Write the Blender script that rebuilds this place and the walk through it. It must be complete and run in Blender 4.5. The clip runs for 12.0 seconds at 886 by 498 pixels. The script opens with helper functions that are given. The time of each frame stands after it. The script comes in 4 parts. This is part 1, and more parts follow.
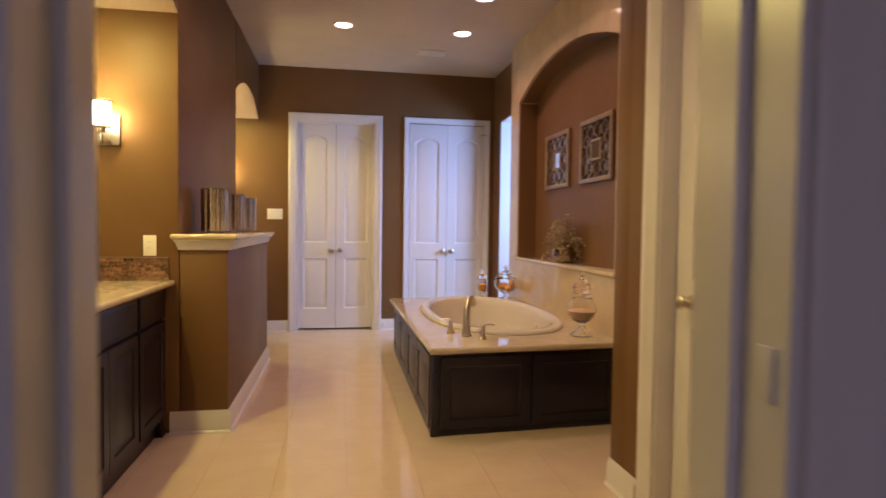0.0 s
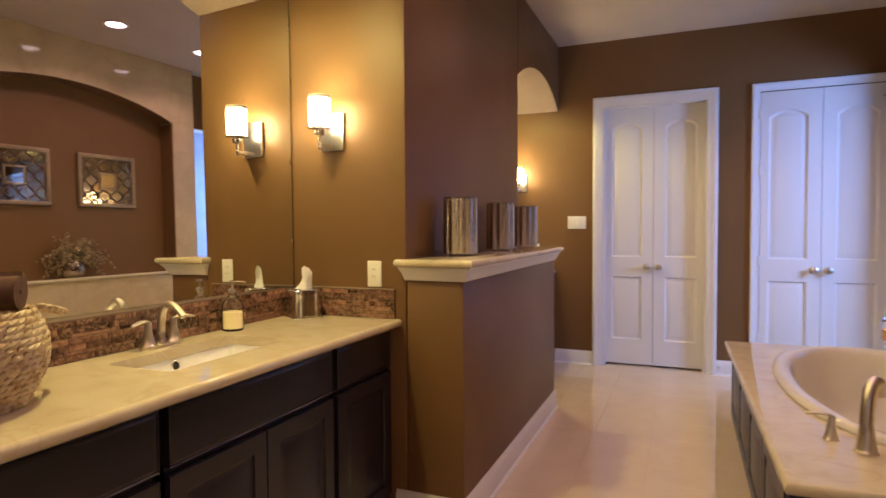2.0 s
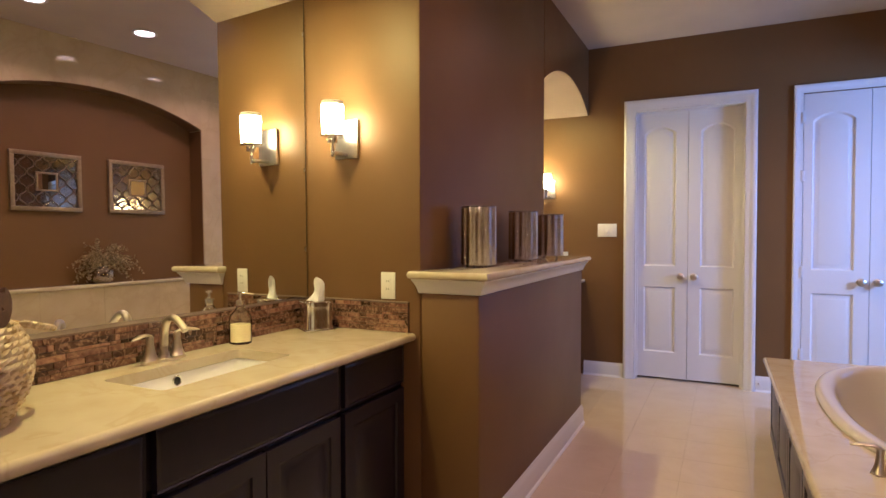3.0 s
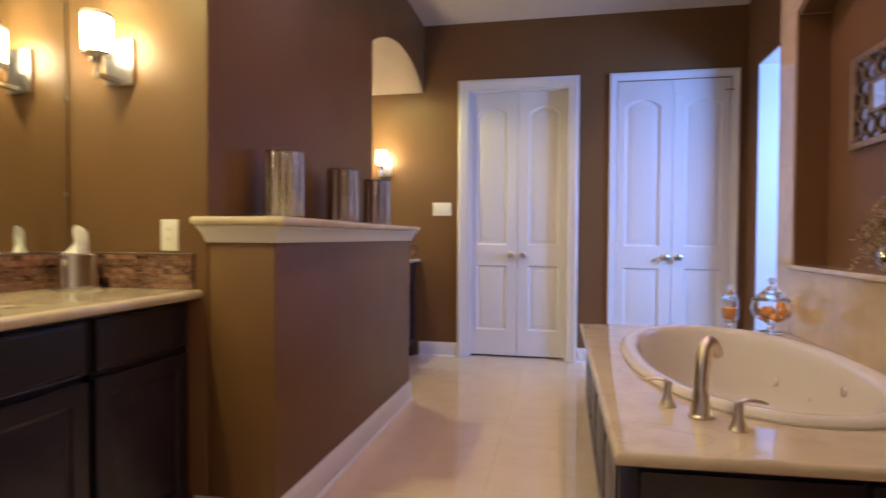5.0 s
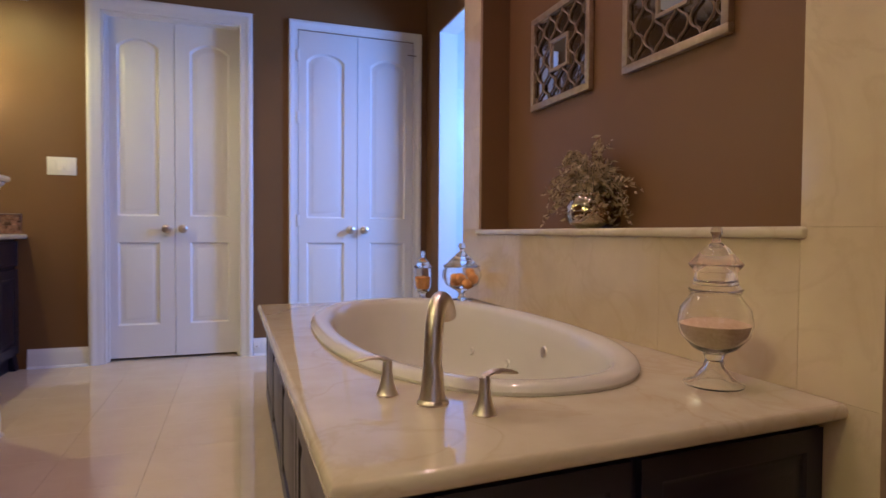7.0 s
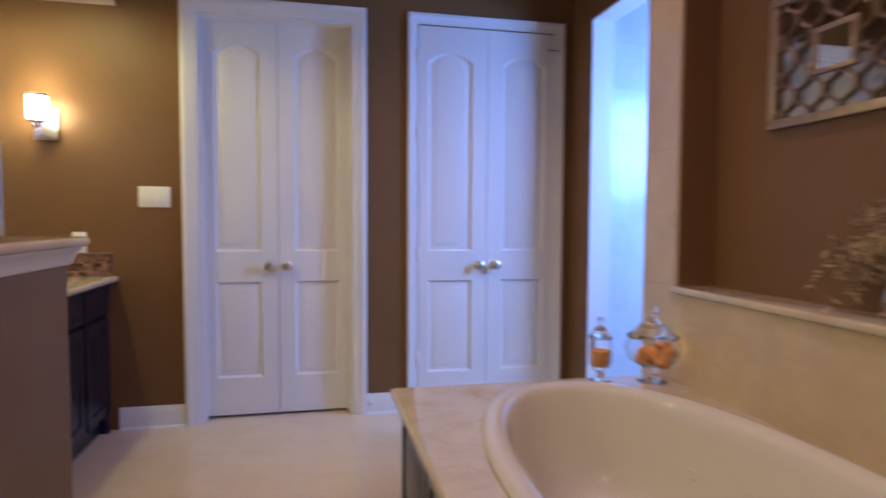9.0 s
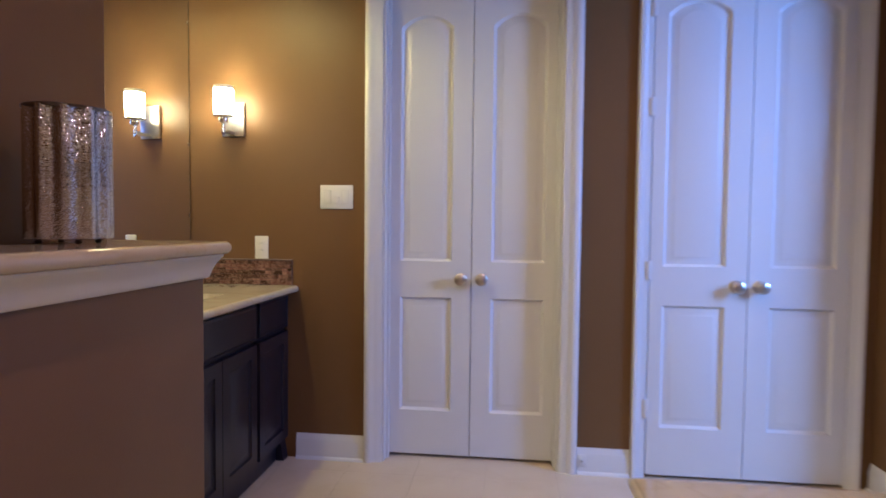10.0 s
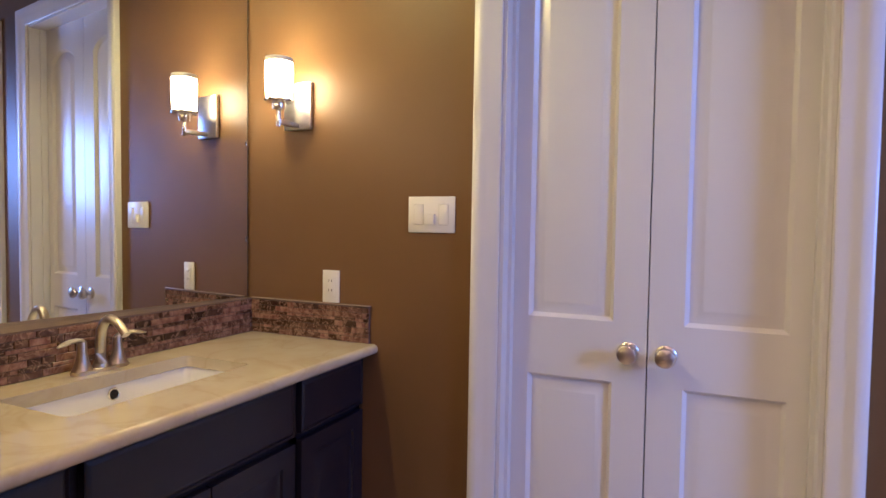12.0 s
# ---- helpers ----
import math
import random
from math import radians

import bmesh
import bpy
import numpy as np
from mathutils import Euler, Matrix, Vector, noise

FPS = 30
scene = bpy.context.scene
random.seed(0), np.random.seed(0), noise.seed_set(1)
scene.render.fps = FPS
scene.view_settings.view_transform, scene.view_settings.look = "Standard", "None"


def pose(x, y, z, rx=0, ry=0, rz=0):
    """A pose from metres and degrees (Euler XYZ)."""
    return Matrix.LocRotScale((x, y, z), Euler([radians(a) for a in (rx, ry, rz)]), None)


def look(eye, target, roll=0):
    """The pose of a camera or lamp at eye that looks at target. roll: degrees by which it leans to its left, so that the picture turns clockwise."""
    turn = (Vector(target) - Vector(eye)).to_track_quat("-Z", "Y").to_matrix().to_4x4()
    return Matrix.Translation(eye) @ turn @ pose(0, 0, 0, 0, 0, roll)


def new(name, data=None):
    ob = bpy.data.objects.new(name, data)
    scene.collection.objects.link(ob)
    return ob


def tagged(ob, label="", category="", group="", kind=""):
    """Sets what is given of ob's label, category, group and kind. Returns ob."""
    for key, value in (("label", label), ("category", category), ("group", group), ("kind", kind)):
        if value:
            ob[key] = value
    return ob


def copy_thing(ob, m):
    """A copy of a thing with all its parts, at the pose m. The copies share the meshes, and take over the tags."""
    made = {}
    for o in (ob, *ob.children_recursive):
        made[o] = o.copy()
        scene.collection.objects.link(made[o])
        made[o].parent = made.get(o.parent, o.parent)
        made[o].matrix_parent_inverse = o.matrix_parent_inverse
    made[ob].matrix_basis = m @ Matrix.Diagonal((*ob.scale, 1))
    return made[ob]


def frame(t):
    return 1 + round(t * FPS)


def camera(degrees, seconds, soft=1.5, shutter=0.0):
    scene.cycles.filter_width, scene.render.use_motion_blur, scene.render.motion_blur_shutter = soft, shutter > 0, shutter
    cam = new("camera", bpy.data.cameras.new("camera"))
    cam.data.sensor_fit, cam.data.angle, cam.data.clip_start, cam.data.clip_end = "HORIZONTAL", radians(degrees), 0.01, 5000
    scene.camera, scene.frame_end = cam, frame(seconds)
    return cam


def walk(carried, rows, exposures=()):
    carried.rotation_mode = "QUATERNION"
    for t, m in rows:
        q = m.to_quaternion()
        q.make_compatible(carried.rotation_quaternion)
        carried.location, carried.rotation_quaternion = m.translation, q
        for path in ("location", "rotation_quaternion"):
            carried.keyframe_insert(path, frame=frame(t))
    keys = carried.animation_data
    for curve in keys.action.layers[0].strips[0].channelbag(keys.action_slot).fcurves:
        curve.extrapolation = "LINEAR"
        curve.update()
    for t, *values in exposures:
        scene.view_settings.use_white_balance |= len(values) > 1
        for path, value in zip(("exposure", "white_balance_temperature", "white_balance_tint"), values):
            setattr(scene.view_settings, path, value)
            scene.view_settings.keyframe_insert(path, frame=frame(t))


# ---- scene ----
cam = camera(74.3, 12.0, shutter=0.5)
PATH = [
    (0, (-0.008, -0.065, 1.227), (0.338, 1.903, 1.154), 0.7),
    (0.5, (0.118, 0.402, 1.208), (0.22, 2.398, 1.134), 0.4),
    (1, (0.16, 0.774, 1.224), (-0.075, 2.759, 1.149), 0.1),
    (1.5, (0.159, 1.025, 1.271), (-0.354, 2.956, 1.198), -0.0),
    (2, (0.216, 1.211, 1.305), (-0.55, 3.057, 1.237), -0.3),
    (2.5, (0.246, 1.304, 1.333), (-0.619, 3.106, 1.271), -0.3),
    (2.7, (0.235, 1.324, 1.339), (-0.637, 3.123, 1.283), -0.1),
    (4.3, (0.371, 1.421, 1.192), (-0.409, 3.262, 1.146), 0.1),
    (4.5, (0.381, 1.465, 1.168), (-0.321, 3.337, 1.124), 0.2),
    (5, (0.362, 1.603, 1.104), (-0.045, 3.561, 1.063), 0.4),
    (5.5, (0.359, 1.789, 1.022), (0.281, 3.787, 0.991), 0.4),
    (6, (0.397, 1.997, 0.966), (0.586, 3.987, 0.939), 0.5),
    (6.5, (0.398, 2.177, 0.934), (0.846, 4.126, 0.901), 0.4),
    (6.7, (0.391, 2.233, 0.917), (0.937, 4.157, 0.875), 0.4),
    (8.3, (0.192, 2.784, 1.152), (1.025, 4.601, 1.069), 0.3),
    (8.5, (0.17, 2.893, 1.193), (0.933, 4.74, 1.101), 0.2),
    (9, (0.175, 3.213, 1.239), (0.594, 5.166, 1.138), 0.3),
    (9.5, (0.183, 3.602, 1.191), (0.18, 5.601, 1.116), 0.3),
    (10, (0.133, 3.982, 1.222), (-0.094, 5.968, 1.141), 0.6),
    (10.5, (0.096, 4.417, 1.247), (-0.323, 6.371, 1.161), 0.8),
    (11, (0.103, 4.785, 1.276), (-0.555, 6.672, 1.198), 0.9),
    (11.5, (0.107, 5.03, 1.289), (-0.663, 6.874, 1.227), 1.0),
    (12, (0.088, 5.124, 1.321), (-0.729, 6.948, 1.245), 0.9),
]
EXPOSURE = [(0.0, -0.17, 6560, 54), (2.5, -0.20, 5900, 56), (4.5, -0.17, 5600, 55), (6.5, -0.40, 5350, 53), (8.5, -0.51, 5340, 55), (10.0, -0.47, 5300, 52), (11.0, -0.45, 5600, 61), (12.0, -0.46, 5580, 62)]
walk(cam, [(t, look(eye, target, roll)) for t, eye, target, roll in PATH], EXPOSURE)

# ---- world and large lights ----
world = bpy.data.worlds.new("sky")
scene.world = world
world.use_nodes = True
wn = world.node_tree.nodes
sky = wn.new("ShaderNodeTexSky")
sky.sky_type, sky.sun_disc = "NISHITA", False
sky.sun_elevation, sky.sun_rotation = radians(40), radians(200)
wn["Background"].inputs["Strength"].default_value = 0.1
world.node_tree.links.new(sky.outputs[0], wn["Background"].inputs["Color"])


def area_lamp(name, m, sx, sy, watts, colour):
    lamp = bpy.data.lights.new(name, "AREA")
    lamp.shape, lamp.size, lamp.size_y, lamp.energy, lamp.color = "RECTANGLE", sx, sy, watts, colour
    ob = new(name, lamp)
    ob.matrix_world = m
    return ob


SKY_BLUE = (0.22, 0.56, 1.0)
CAN_WARM = (1.0, 0.72, 0.47)
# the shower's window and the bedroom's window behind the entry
area_lamp("shower_window_light", look((3.08, 5.55, 1.9), (2.0, 6.3, 1.2)), 0.7, 0.9, 95, SKY_BLUE)
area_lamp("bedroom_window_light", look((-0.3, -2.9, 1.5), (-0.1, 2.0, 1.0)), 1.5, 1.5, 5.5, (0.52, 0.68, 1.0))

# last two unseen and added: one fills its row, one brightens the entry
CANS = [(0.01, 5.37, 33), (1.11, 5.38, 28), (1.11, 4.50, 27), (1.11, 3.65, 27), (0.01, 3.65, 34), (0.08, 1.40, 44)]
for cx, cy, watts in CANS:
    lamp = bpy.data.lights.new("downlight", "SPOT")
    lamp.energy, lamp.color, lamp.spot_size, lamp.spot_blend, lamp.shadow_soft_size = watts, CAN_WARM, radians(140), 0.6, 0.05
    new("downlight", lamp).matrix_world = look((cx, cy, 3.035), (cx, cy + 0.001, 0))

# one warm downlight in the crown of each vanity vault
VAULT_CANS = [(-1.24, 2.60, 92), (-1.24, 6.02, 56)]
for cx, cy, watts in VAULT_CANS:
    lamp = bpy.data.lights.new("vault_downlight", "SPOT")
    lamp.energy, lamp.color, lamp.spot_size, lamp.spot_blend, lamp.shadow_soft_size = watts, (1.0, 1.0, 0.23), radians(168), 0.4, 0.05
    new("vault_downlight", lamp).matrix_world = look((cx, cy, 2.60), (cx, cy + 0.001, 0))


# ---- materials ----
def material(name, colour, rough=0.5, metal=0.0, second=None, scale=6.0, amount=0.5, bump=0.0, bump_scale=60.0, vary=0.0, spec=0.5, coat=0.0, detail=6.0):
    """A node material: base colour blended with a second one by noise at two scales, with a fine bump."""
    m = bpy.data.materials.new(name)
    m.use_nodes = True
    n, l = m.node_tree.nodes, m.node_tree.links
    p = n["Principled BSDF"]
    p.inputs["Roughness"].default_value = rough
    p.inputs["Metallic"].default_value = metal
    p.inputs["Specular IOR Level"].default_value = spec
    p.inputs["Coat Weight"].default_value = coat
    geo = n.new("ShaderNodeNewGeometry")
    second = second or tuple(c * 0.88 for c in colour)
    big = n.new("ShaderNodeTexNoise")
    big.inputs["Scale"].default_value, big.inputs["Detail"].default_value = scale, detail
    l.new(geo.outputs["Position"], big.inputs["Vector"])
    mix = n.new("ShaderNodeMix")
    mix.data_type = "RGBA"
    mix.inputs["A"].default_value, mix.inputs["B"].default_value = (*colour, 1), (*second, 1)
    ramp = n.new("ShaderNodeMapRange")
    ramp.inputs["From Min"].default_value, ramp.inputs["From Max"].default_value, ramp.inputs["To Max"].default_value = 0.35, 0.7, amount * 2
    l.new(big.outputs["Fac"], ramp.inputs["Value"])
    l.new(ramp.outputs["Result"], mix.inputs["Factor"])
    out = mix.outputs["Result"]
    if vary:
        info = n.new("ShaderNodeObjectInfo")
        hsv = n.new("ShaderNodeHueSaturation")
        span = n.new("ShaderNodeMapRange")
        span.inputs["To Min"].default_value, span.inputs["To Max"].default_value = 1 - vary, 1 + vary
        l.new(info.outputs["Random"], span.inputs["Value"])
        l.new(span.outputs["Result"], hsv.inputs["Value"])
        l.new(out, hsv.inputs["Color"])
        out = hsv.outputs["Color"]
    l.new(out, p.inputs["Base Color"])
    fine = n.new("ShaderNodeTexNoise")
    fine.inputs["Scale"].default_value, fine.inputs["Detail"].default_value = bump_scale, 4
    l.new(geo.outputs["Position"], fine.inputs["Vector"])
    rr = n.new("ShaderNodeMapRange")
    rr.inputs["To Min"].default_value, rr.inputs["To Max"].default_value = rough * 0.85, min(1, rough * 1.15)
    l.new(big.outputs["Fac"], rr.inputs["Value"])
    l.new(rr.outputs["Result"], p.inputs["Roughness"])
    if bump:
        b = n.new("ShaderNodeBump")
        b.inputs["Strength"].default_value, b.inputs["Distance"].default_value = bump, 0.004
        l.new(fine.outputs["Fac"], b.inputs["Height"])
        l.new(b.outputs["Normal"], p.inputs["Normal"])
    return m


def veined(name, colour, vein, rough=0.15, scale=3.0, strength=0.6, vary=0.0):
    """Polished stone: clouds and thin wandering veins."""
    m = material(name, colour, rough, second=tuple(0.5 * (a + b) for a, b in zip(colour, vein)), scale=scale * 2.2, amount=0.45, vary=vary, bump=0.02, bump_scale=25)
    n, l = m.node_tree.nodes, m.node_tree.links
    p = n["Principled BSDF"]
    src = p.inputs["Base Color"].links[0].from_socket
    geo = n.new("ShaderNodeNewGeometry")
    noi = n.new("ShaderNodeTexNoise")
    noi.inputs["Scale"].default_value, noi.inputs["Detail"].default_value, noi.inputs["Distortion"].default_value = scale, 9, 1.2
    l.new(geo.outputs["Position"], noi.inputs["Vector"])
    sub = n.new("ShaderNodeMath")
    sub.operation = "SUBTRACT"
    sub.inputs[1].default_value = 0.5
    l.new(noi.outputs["Fac"], sub.inputs[0])
    absn = n.new("ShaderNodeMath")
    absn.operation = "ABSOLUTE"
    l.new(sub.outputs[0], absn.inputs[0])
    rng = n.new("ShaderNodeMapRange")
    rng.inputs["From Min"].default_value, rng.inputs["From Max"].default_value = 0.0, 0.035
    rng.inputs["To Min"].default_value, rng.inputs["To Max"].default_value = strength, 0.0
    l.new(absn.outputs[0], rng.inputs["Value"])
    mix = n.new("ShaderNodeMix")
    mix.data_type = "RGBA"
    mix.inputs["B"].default_value = (*vein, 1)
    l.new(rng.outputs["Result"], mix.inputs["Factor"])
    l.new(src, mix.inputs["A"])
    l.new(mix.outputs["Result"], p.inputs["Base Color"])
    return m


def glass(name, colour=(1, 1, 1), rough=0.0):
    m = bpy.data.materials.new(name)
    m.use_nodes = True
    p = m.node_tree.nodes["Principled BSDF"]
    p.inputs["Base Color"].default_value = (*colour, 1)
    p.inputs["Transmission Weight"].default_value = 1
    p.inputs["Roughness"].default_value, p.inputs["IOR"].default_value = rough, 1.45
    return m


def glowing(name, colour, strength):
    m = bpy.data.materials.new(name)
    m.use_nodes = True
    p = m.node_tree.nodes["Principled BSDF"]
    p.inputs["Base Color"].default_value = (0.9, 0.88, 0.84, 1)
    p.inputs["Emission Color"].default_value, p.inputs["Emission Strength"].default_value = (*colour, 1), strength
    return m


def hammered(name, colour, rough, scale, strength, tall=1.0):
    """Hammered or crackled metal: cells with raised rims."""
    m = material(name, colour, rough, 1.0, scale=20, amount=0.3)
    n, l = m.node_tree.nodes, m.node_tree.links
    geo = n.new("ShaderNodeNewGeometry")
    v = n.new("ShaderNodeTexVoronoi")
    v.feature = "DISTANCE_TO_EDGE"
    v.inputs["Scale"].default_value = scale
    squash = n.new("ShaderNodeVectorMath")
    squash.operation = "MULTIPLY"
    squash.inputs[1].default_value = (1, 1, tall)
    l.new(geo.outputs["Position"], squash.inputs[0])
    l.new(squash.outputs[0], v.inputs["Vector"])
    r = n.new("ShaderNodeMapRange")
    r.inputs["From Max"].default_value = 0.22
    l.new(v.outputs["Distance"], r.inputs["Value"])
    b = n.new("ShaderNodeBump")
    b.inputs["Strength"].default_value, b.inputs["Distance"].default_value = strength, 0.003
    l.new(r.outputs["Result"], b.inputs["Height"])
    l.new(b.outputs["Normal"], n["Principled BSDF"].inputs["Normal"])
    return m


def mirror_material(name):
    m = bpy.data.materials.new(name)
    m.use_nodes = True
    p = m.node_tree.nodes["Principled BSDF"]
    p.inputs["Base Color"].default_value, p.inputs["Metallic"].default_value, p.inputs["Roughness"].default_value = (0.86, 0.88, 0.87, 1), 1, 0.0
    return m


PAINT = material("brown_wall_paint", (0.178, 0.091, 0.032), 0.45, second=(0.163, 0.083, 0.029), scale=2.0, spec=0.35, bump=0.10, bump_scale=180)
VAULT = material("vault_paint", (0.40, 0.30, 0.22), 0.8, scale=2.5, amount=0.3, bump=0.12, bump_scale=150)
CEIL = material("ceiling_paint", (0.62, 0.53, 0.44), 0.8, scale=2.5, amount=0.3, bump=0.12, bump_scale=150)
WHITE = material("white_gloss_paint", (0.74, 0.73, 0.71), 0.30, second=(0.735, 0.725, 0.703), scale=1.2, amount=0.25, detail=1.0)
BEDROOM = material("bedroom_paint", (0.42, 0.40, 0.38), 0.7, scale=3, bump=0.08, bump_scale=160)
TILE = veined("cream_floor_tile", (0.68, 0.56, 0.41), (0.60, 0.47, 0.33), 0.07, 2.2, 0.2, vary=0.004)
GROUT = material("tile_grout", (0.66, 0.545, 0.40), 0.25, scale=30, bump=0.2)
MARBLE = veined("cream_marble", (0.61, 0.53, 0.38), (0.49, 0.38, 0.23), 0.05, 3.5, 0.4)
WALL_STONE = veined("beige_wall_stone", (0.61, 0.49, 0.32), (0.48, 0.36, 0.22), 0.08, 2.6, 0.3, vary=0.04)
ESPRESSO = material("espresso_stained_wood", (0.013, 0.0115, 0.020), 0.32, second=(0.018, 0.014, 0.021), scale=14, spec=0.46, bump=0.05, bump_scale=120)
PORCELAIN = material("white_porcelain", (0.86, 0.86, 0.86), 0.07, second=(0.84, 0.84, 0.83), scale=3, amount=0.3)
TUB_WHITE = material("ivory_tub_acrylic", (0.68, 0.64, 0.55), 0.06, second=(0.66, 0.62, 0.53), scale=3, amount=0.3)
NICKEL = material("brushed_nickel", (0.70, 0.63, 0.54), 0.34, 1.0, second=(0.62, 0.55, 0.45), scale=40, bump=0.03, bump_scale=300)
CHROME = material("polished_chrome", (0.86, 0.86, 0.86), 0.14, 1.0, scale=30)
BRIGHT = material("polished_bright_chrome", (0.86, 0.86, 0.88), 0.12, 1.0, scale=40)
SATIN = material("satin_chrome", (0.78, 0.76, 0.76), 0.30, 1.0, scale=40, bump=0.02, bump_scale=300)
MIRROR = mirror_material("silvered_mirror")
GLASS = glass("clear_glass")
BLACK = material("black_gap", (0.01, 0.01, 0.01), 0.6)
SILVERED = hammered("crackled_mercury_metal", (0.60, 0.58, 0.58), 0.11, 120, 0.32, 2.2)
PEWTER = material("dark_pewter", (0.22, 0.18, 0.15), 0.3, 1.0)
SHADE_GLOW = glowing("lit_opal_glass", (1.0, 0.97, 0.35), 66.0)
OPAL_RIM = material("frosted_glass_rim", (0.80, 0.78, 0.74), 0.3, scale=20, amount=0.2)
CAN_GLOW = glowing("lit_lamp_lens", (1.0, 0.88, 0.68), 9.0)
SHOWER_TILE = veined("white_shower_tile", (0.74, 0.75, 0.76), (0.62, 0.64, 0.66), 0.2, 3, 0.2, vary=0.03)
GAP_SHADE = material("switch_gap_shade", (0.60, 0.58, 0.55), 0.5, scale=20)
TRIM_STONE = material("tan_trim_stone", (0.40, 0.30, 0.22), 0.25, scale=30)
PLASTIC = material("white_plastic", (0.80, 0.78, 0.74), 0.3, scale=8, amount=0.2)
MOSAIC = veined("brown_marble_mosaic", (0.115, 0.048, 0.034), (0.40, 0.24, 0.15), 0.2, 24, 0.75, vary=0.8)
MOSAIC_GROUT = material("mosaic_grout", (0.15, 0.095, 0.070), 0.8, scale=40, bump=0.2)
FRAME_GOLD = material("champagne_frame", (0.42, 0.32, 0.21), 0.35, 0.6, second=(0.33, 0.24, 0.15), scale=30, bump=0.12, bump_scale=200)
FRET = material("bronze_fretwork", (0.24, 0.165, 0.095), 0.45, 0.3, second=(0.15, 0.10, 0.055), scale=40, bump=0.1)
ANTIQUE = hammered("antiqued_mirror", (0.46, 0.41, 0.34), 0.09, 11, 0.10)
BULB_GLASS = hammered("mercury_glass", (0.60, 0.52, 0.38), 0.08, 30, 0.25)
LEAF = material("dried_olive_leaf", (0.34, 0.25, 0.12), 0.5, second=(0.52, 0.41, 0.24), scale=40)
TWIG = material("dried_stem", (0.11, 0.075, 0.04), 0.7, scale=60)
SAND = material("tan_bath_salts", (0.44, 0.30, 0.17), 0.9, second=(0.34, 0.22, 0.11), scale=150, bump=0.6, bump_scale=400)
SPONGE = material("orange_sponge", (0.56, 0.25, 0.05), 0.9, second=(0.40, 0.15, 0.02), scale=60, bump=0.7, bump_scale=260)
SOAP = material("yellow_liquid_soap", (0.88, 0.78, 0.42), 0.25, scale=10, amount=0.2)
TISSUE = material("white_tissue", (0.85, 0.84, 0.82), 0.9, scale=50, bump=0.3, bump_scale=120)
SEAGRASS = material("seagrass_weave", (0.38, 0.25, 0.12), 0.28, second=(0.60, 0.47, 0.30), scale=38, amount=0.55, bump=0.3, bump_scale=220)
TOWEL_BROWN = material("brown_terry", (0.085, 0.038, 0.026), 0.95, second=(0.125, 0.058, 0.040), scale=60, bump=0.8, bump_scale=420)
TOWEL_WHITE = material("white_terry", (0.78, 0.74, 0.70), 0.95, scale=60, bump=0.8, bump_scale=420)


# ---- geometry helpers ----
def boxes(*bs, bevel=0.0, seg=2):
    """A bmesh of boxes (x0, x1, y0, y1, z0, z1), their edges rounded."""
    bm = bmesh.new()
    for x0, x1, y0, y1, z0, z1 in bs:
        m = Matrix.LocRotScale(((x0 + x1) / 2, (y0 + y1) / 2, (z0 + z1) / 2), None, (x1 - x0, y1 - y0, z1 - z0))
        bmesh.ops.create_cube(bm, size=1, matrix=m)
    if bevel:
        bmesh.ops.bevel(bm, geom=bm.edges[:], offset=bevel, segments=seg, profile=0.5, affect="EDGES")
    return bm


def prism(points, axis, a, b, bevel=0.0):
    """A closed outline in the plane across an axis, drawn from a to b along it. points: (y, z) for x, (x, z) for y, (x, y) for z."""
    def at(p, q):
        return {"x": (q, p[0], p[1]), "y": (p[0], q, p[1]), "z": (p[0], p[1], q)}[axis]
    bm = bmesh.new()
    lo, hi = [bm.verts.new(at(p, a)) for p in points], [bm.verts.new(at(p, b)) for p in points]
    bm.faces.new(lo), bm.faces.new(hi[::-1])
    for i in range(len(points)):
        j = (i + 1) % len(points)
        bm.faces.new((lo[j], lo[i], hi[i], hi[j]))
    bmesh.ops.recalc_face_normals(bm, faces=bm.faces[:])
    if bevel:
        bmesh.ops.bevel(bm, geom=bm.edges[:], offset=bevel, segments=2, profile=0.5, affect="EDGES")
    return bm


def lathe(profile, seg=32, lobes=0, depth=0.0, sx=1.0, sy=1.0):
    """A profile of (radius, z) turned round z; lobes: a scalloped plan."""
    bm = bmesh.new()
    rings = []
    for r, z in profile:
        if r < 1e-5:
            rings.append([bm.verts.new((0, 0, z))])
            continue
        ring = []
        for i in range(seg):
            a = 2 * math.pi * i / seg
            k = r * (1 + depth * math.cos(lobes * a)) if lobes else r
            ring.append(bm.verts.new((k * math.cos(a) * sx, k * math.sin(a) * sy, z)))
        rings.append(ring)
    for p, q in zip(rings, rings[1:]):
        for i in range(seg):
            j = (i + 1) % seg
            if len(p) == 1 and len(q) == 1:
                break
            if len(p) == 1:
                bm.faces.new((p[0], q[j], q[i]))
            elif len(q) == 1:
                bm.faces.new((p[i], p[j], q[0]))
            else:
                bm.faces.new((p[i], p[j], q[j], q[i]))
    bmesh.ops.recalc_face_normals(bm, faces=bm.faces[:])
    return bm


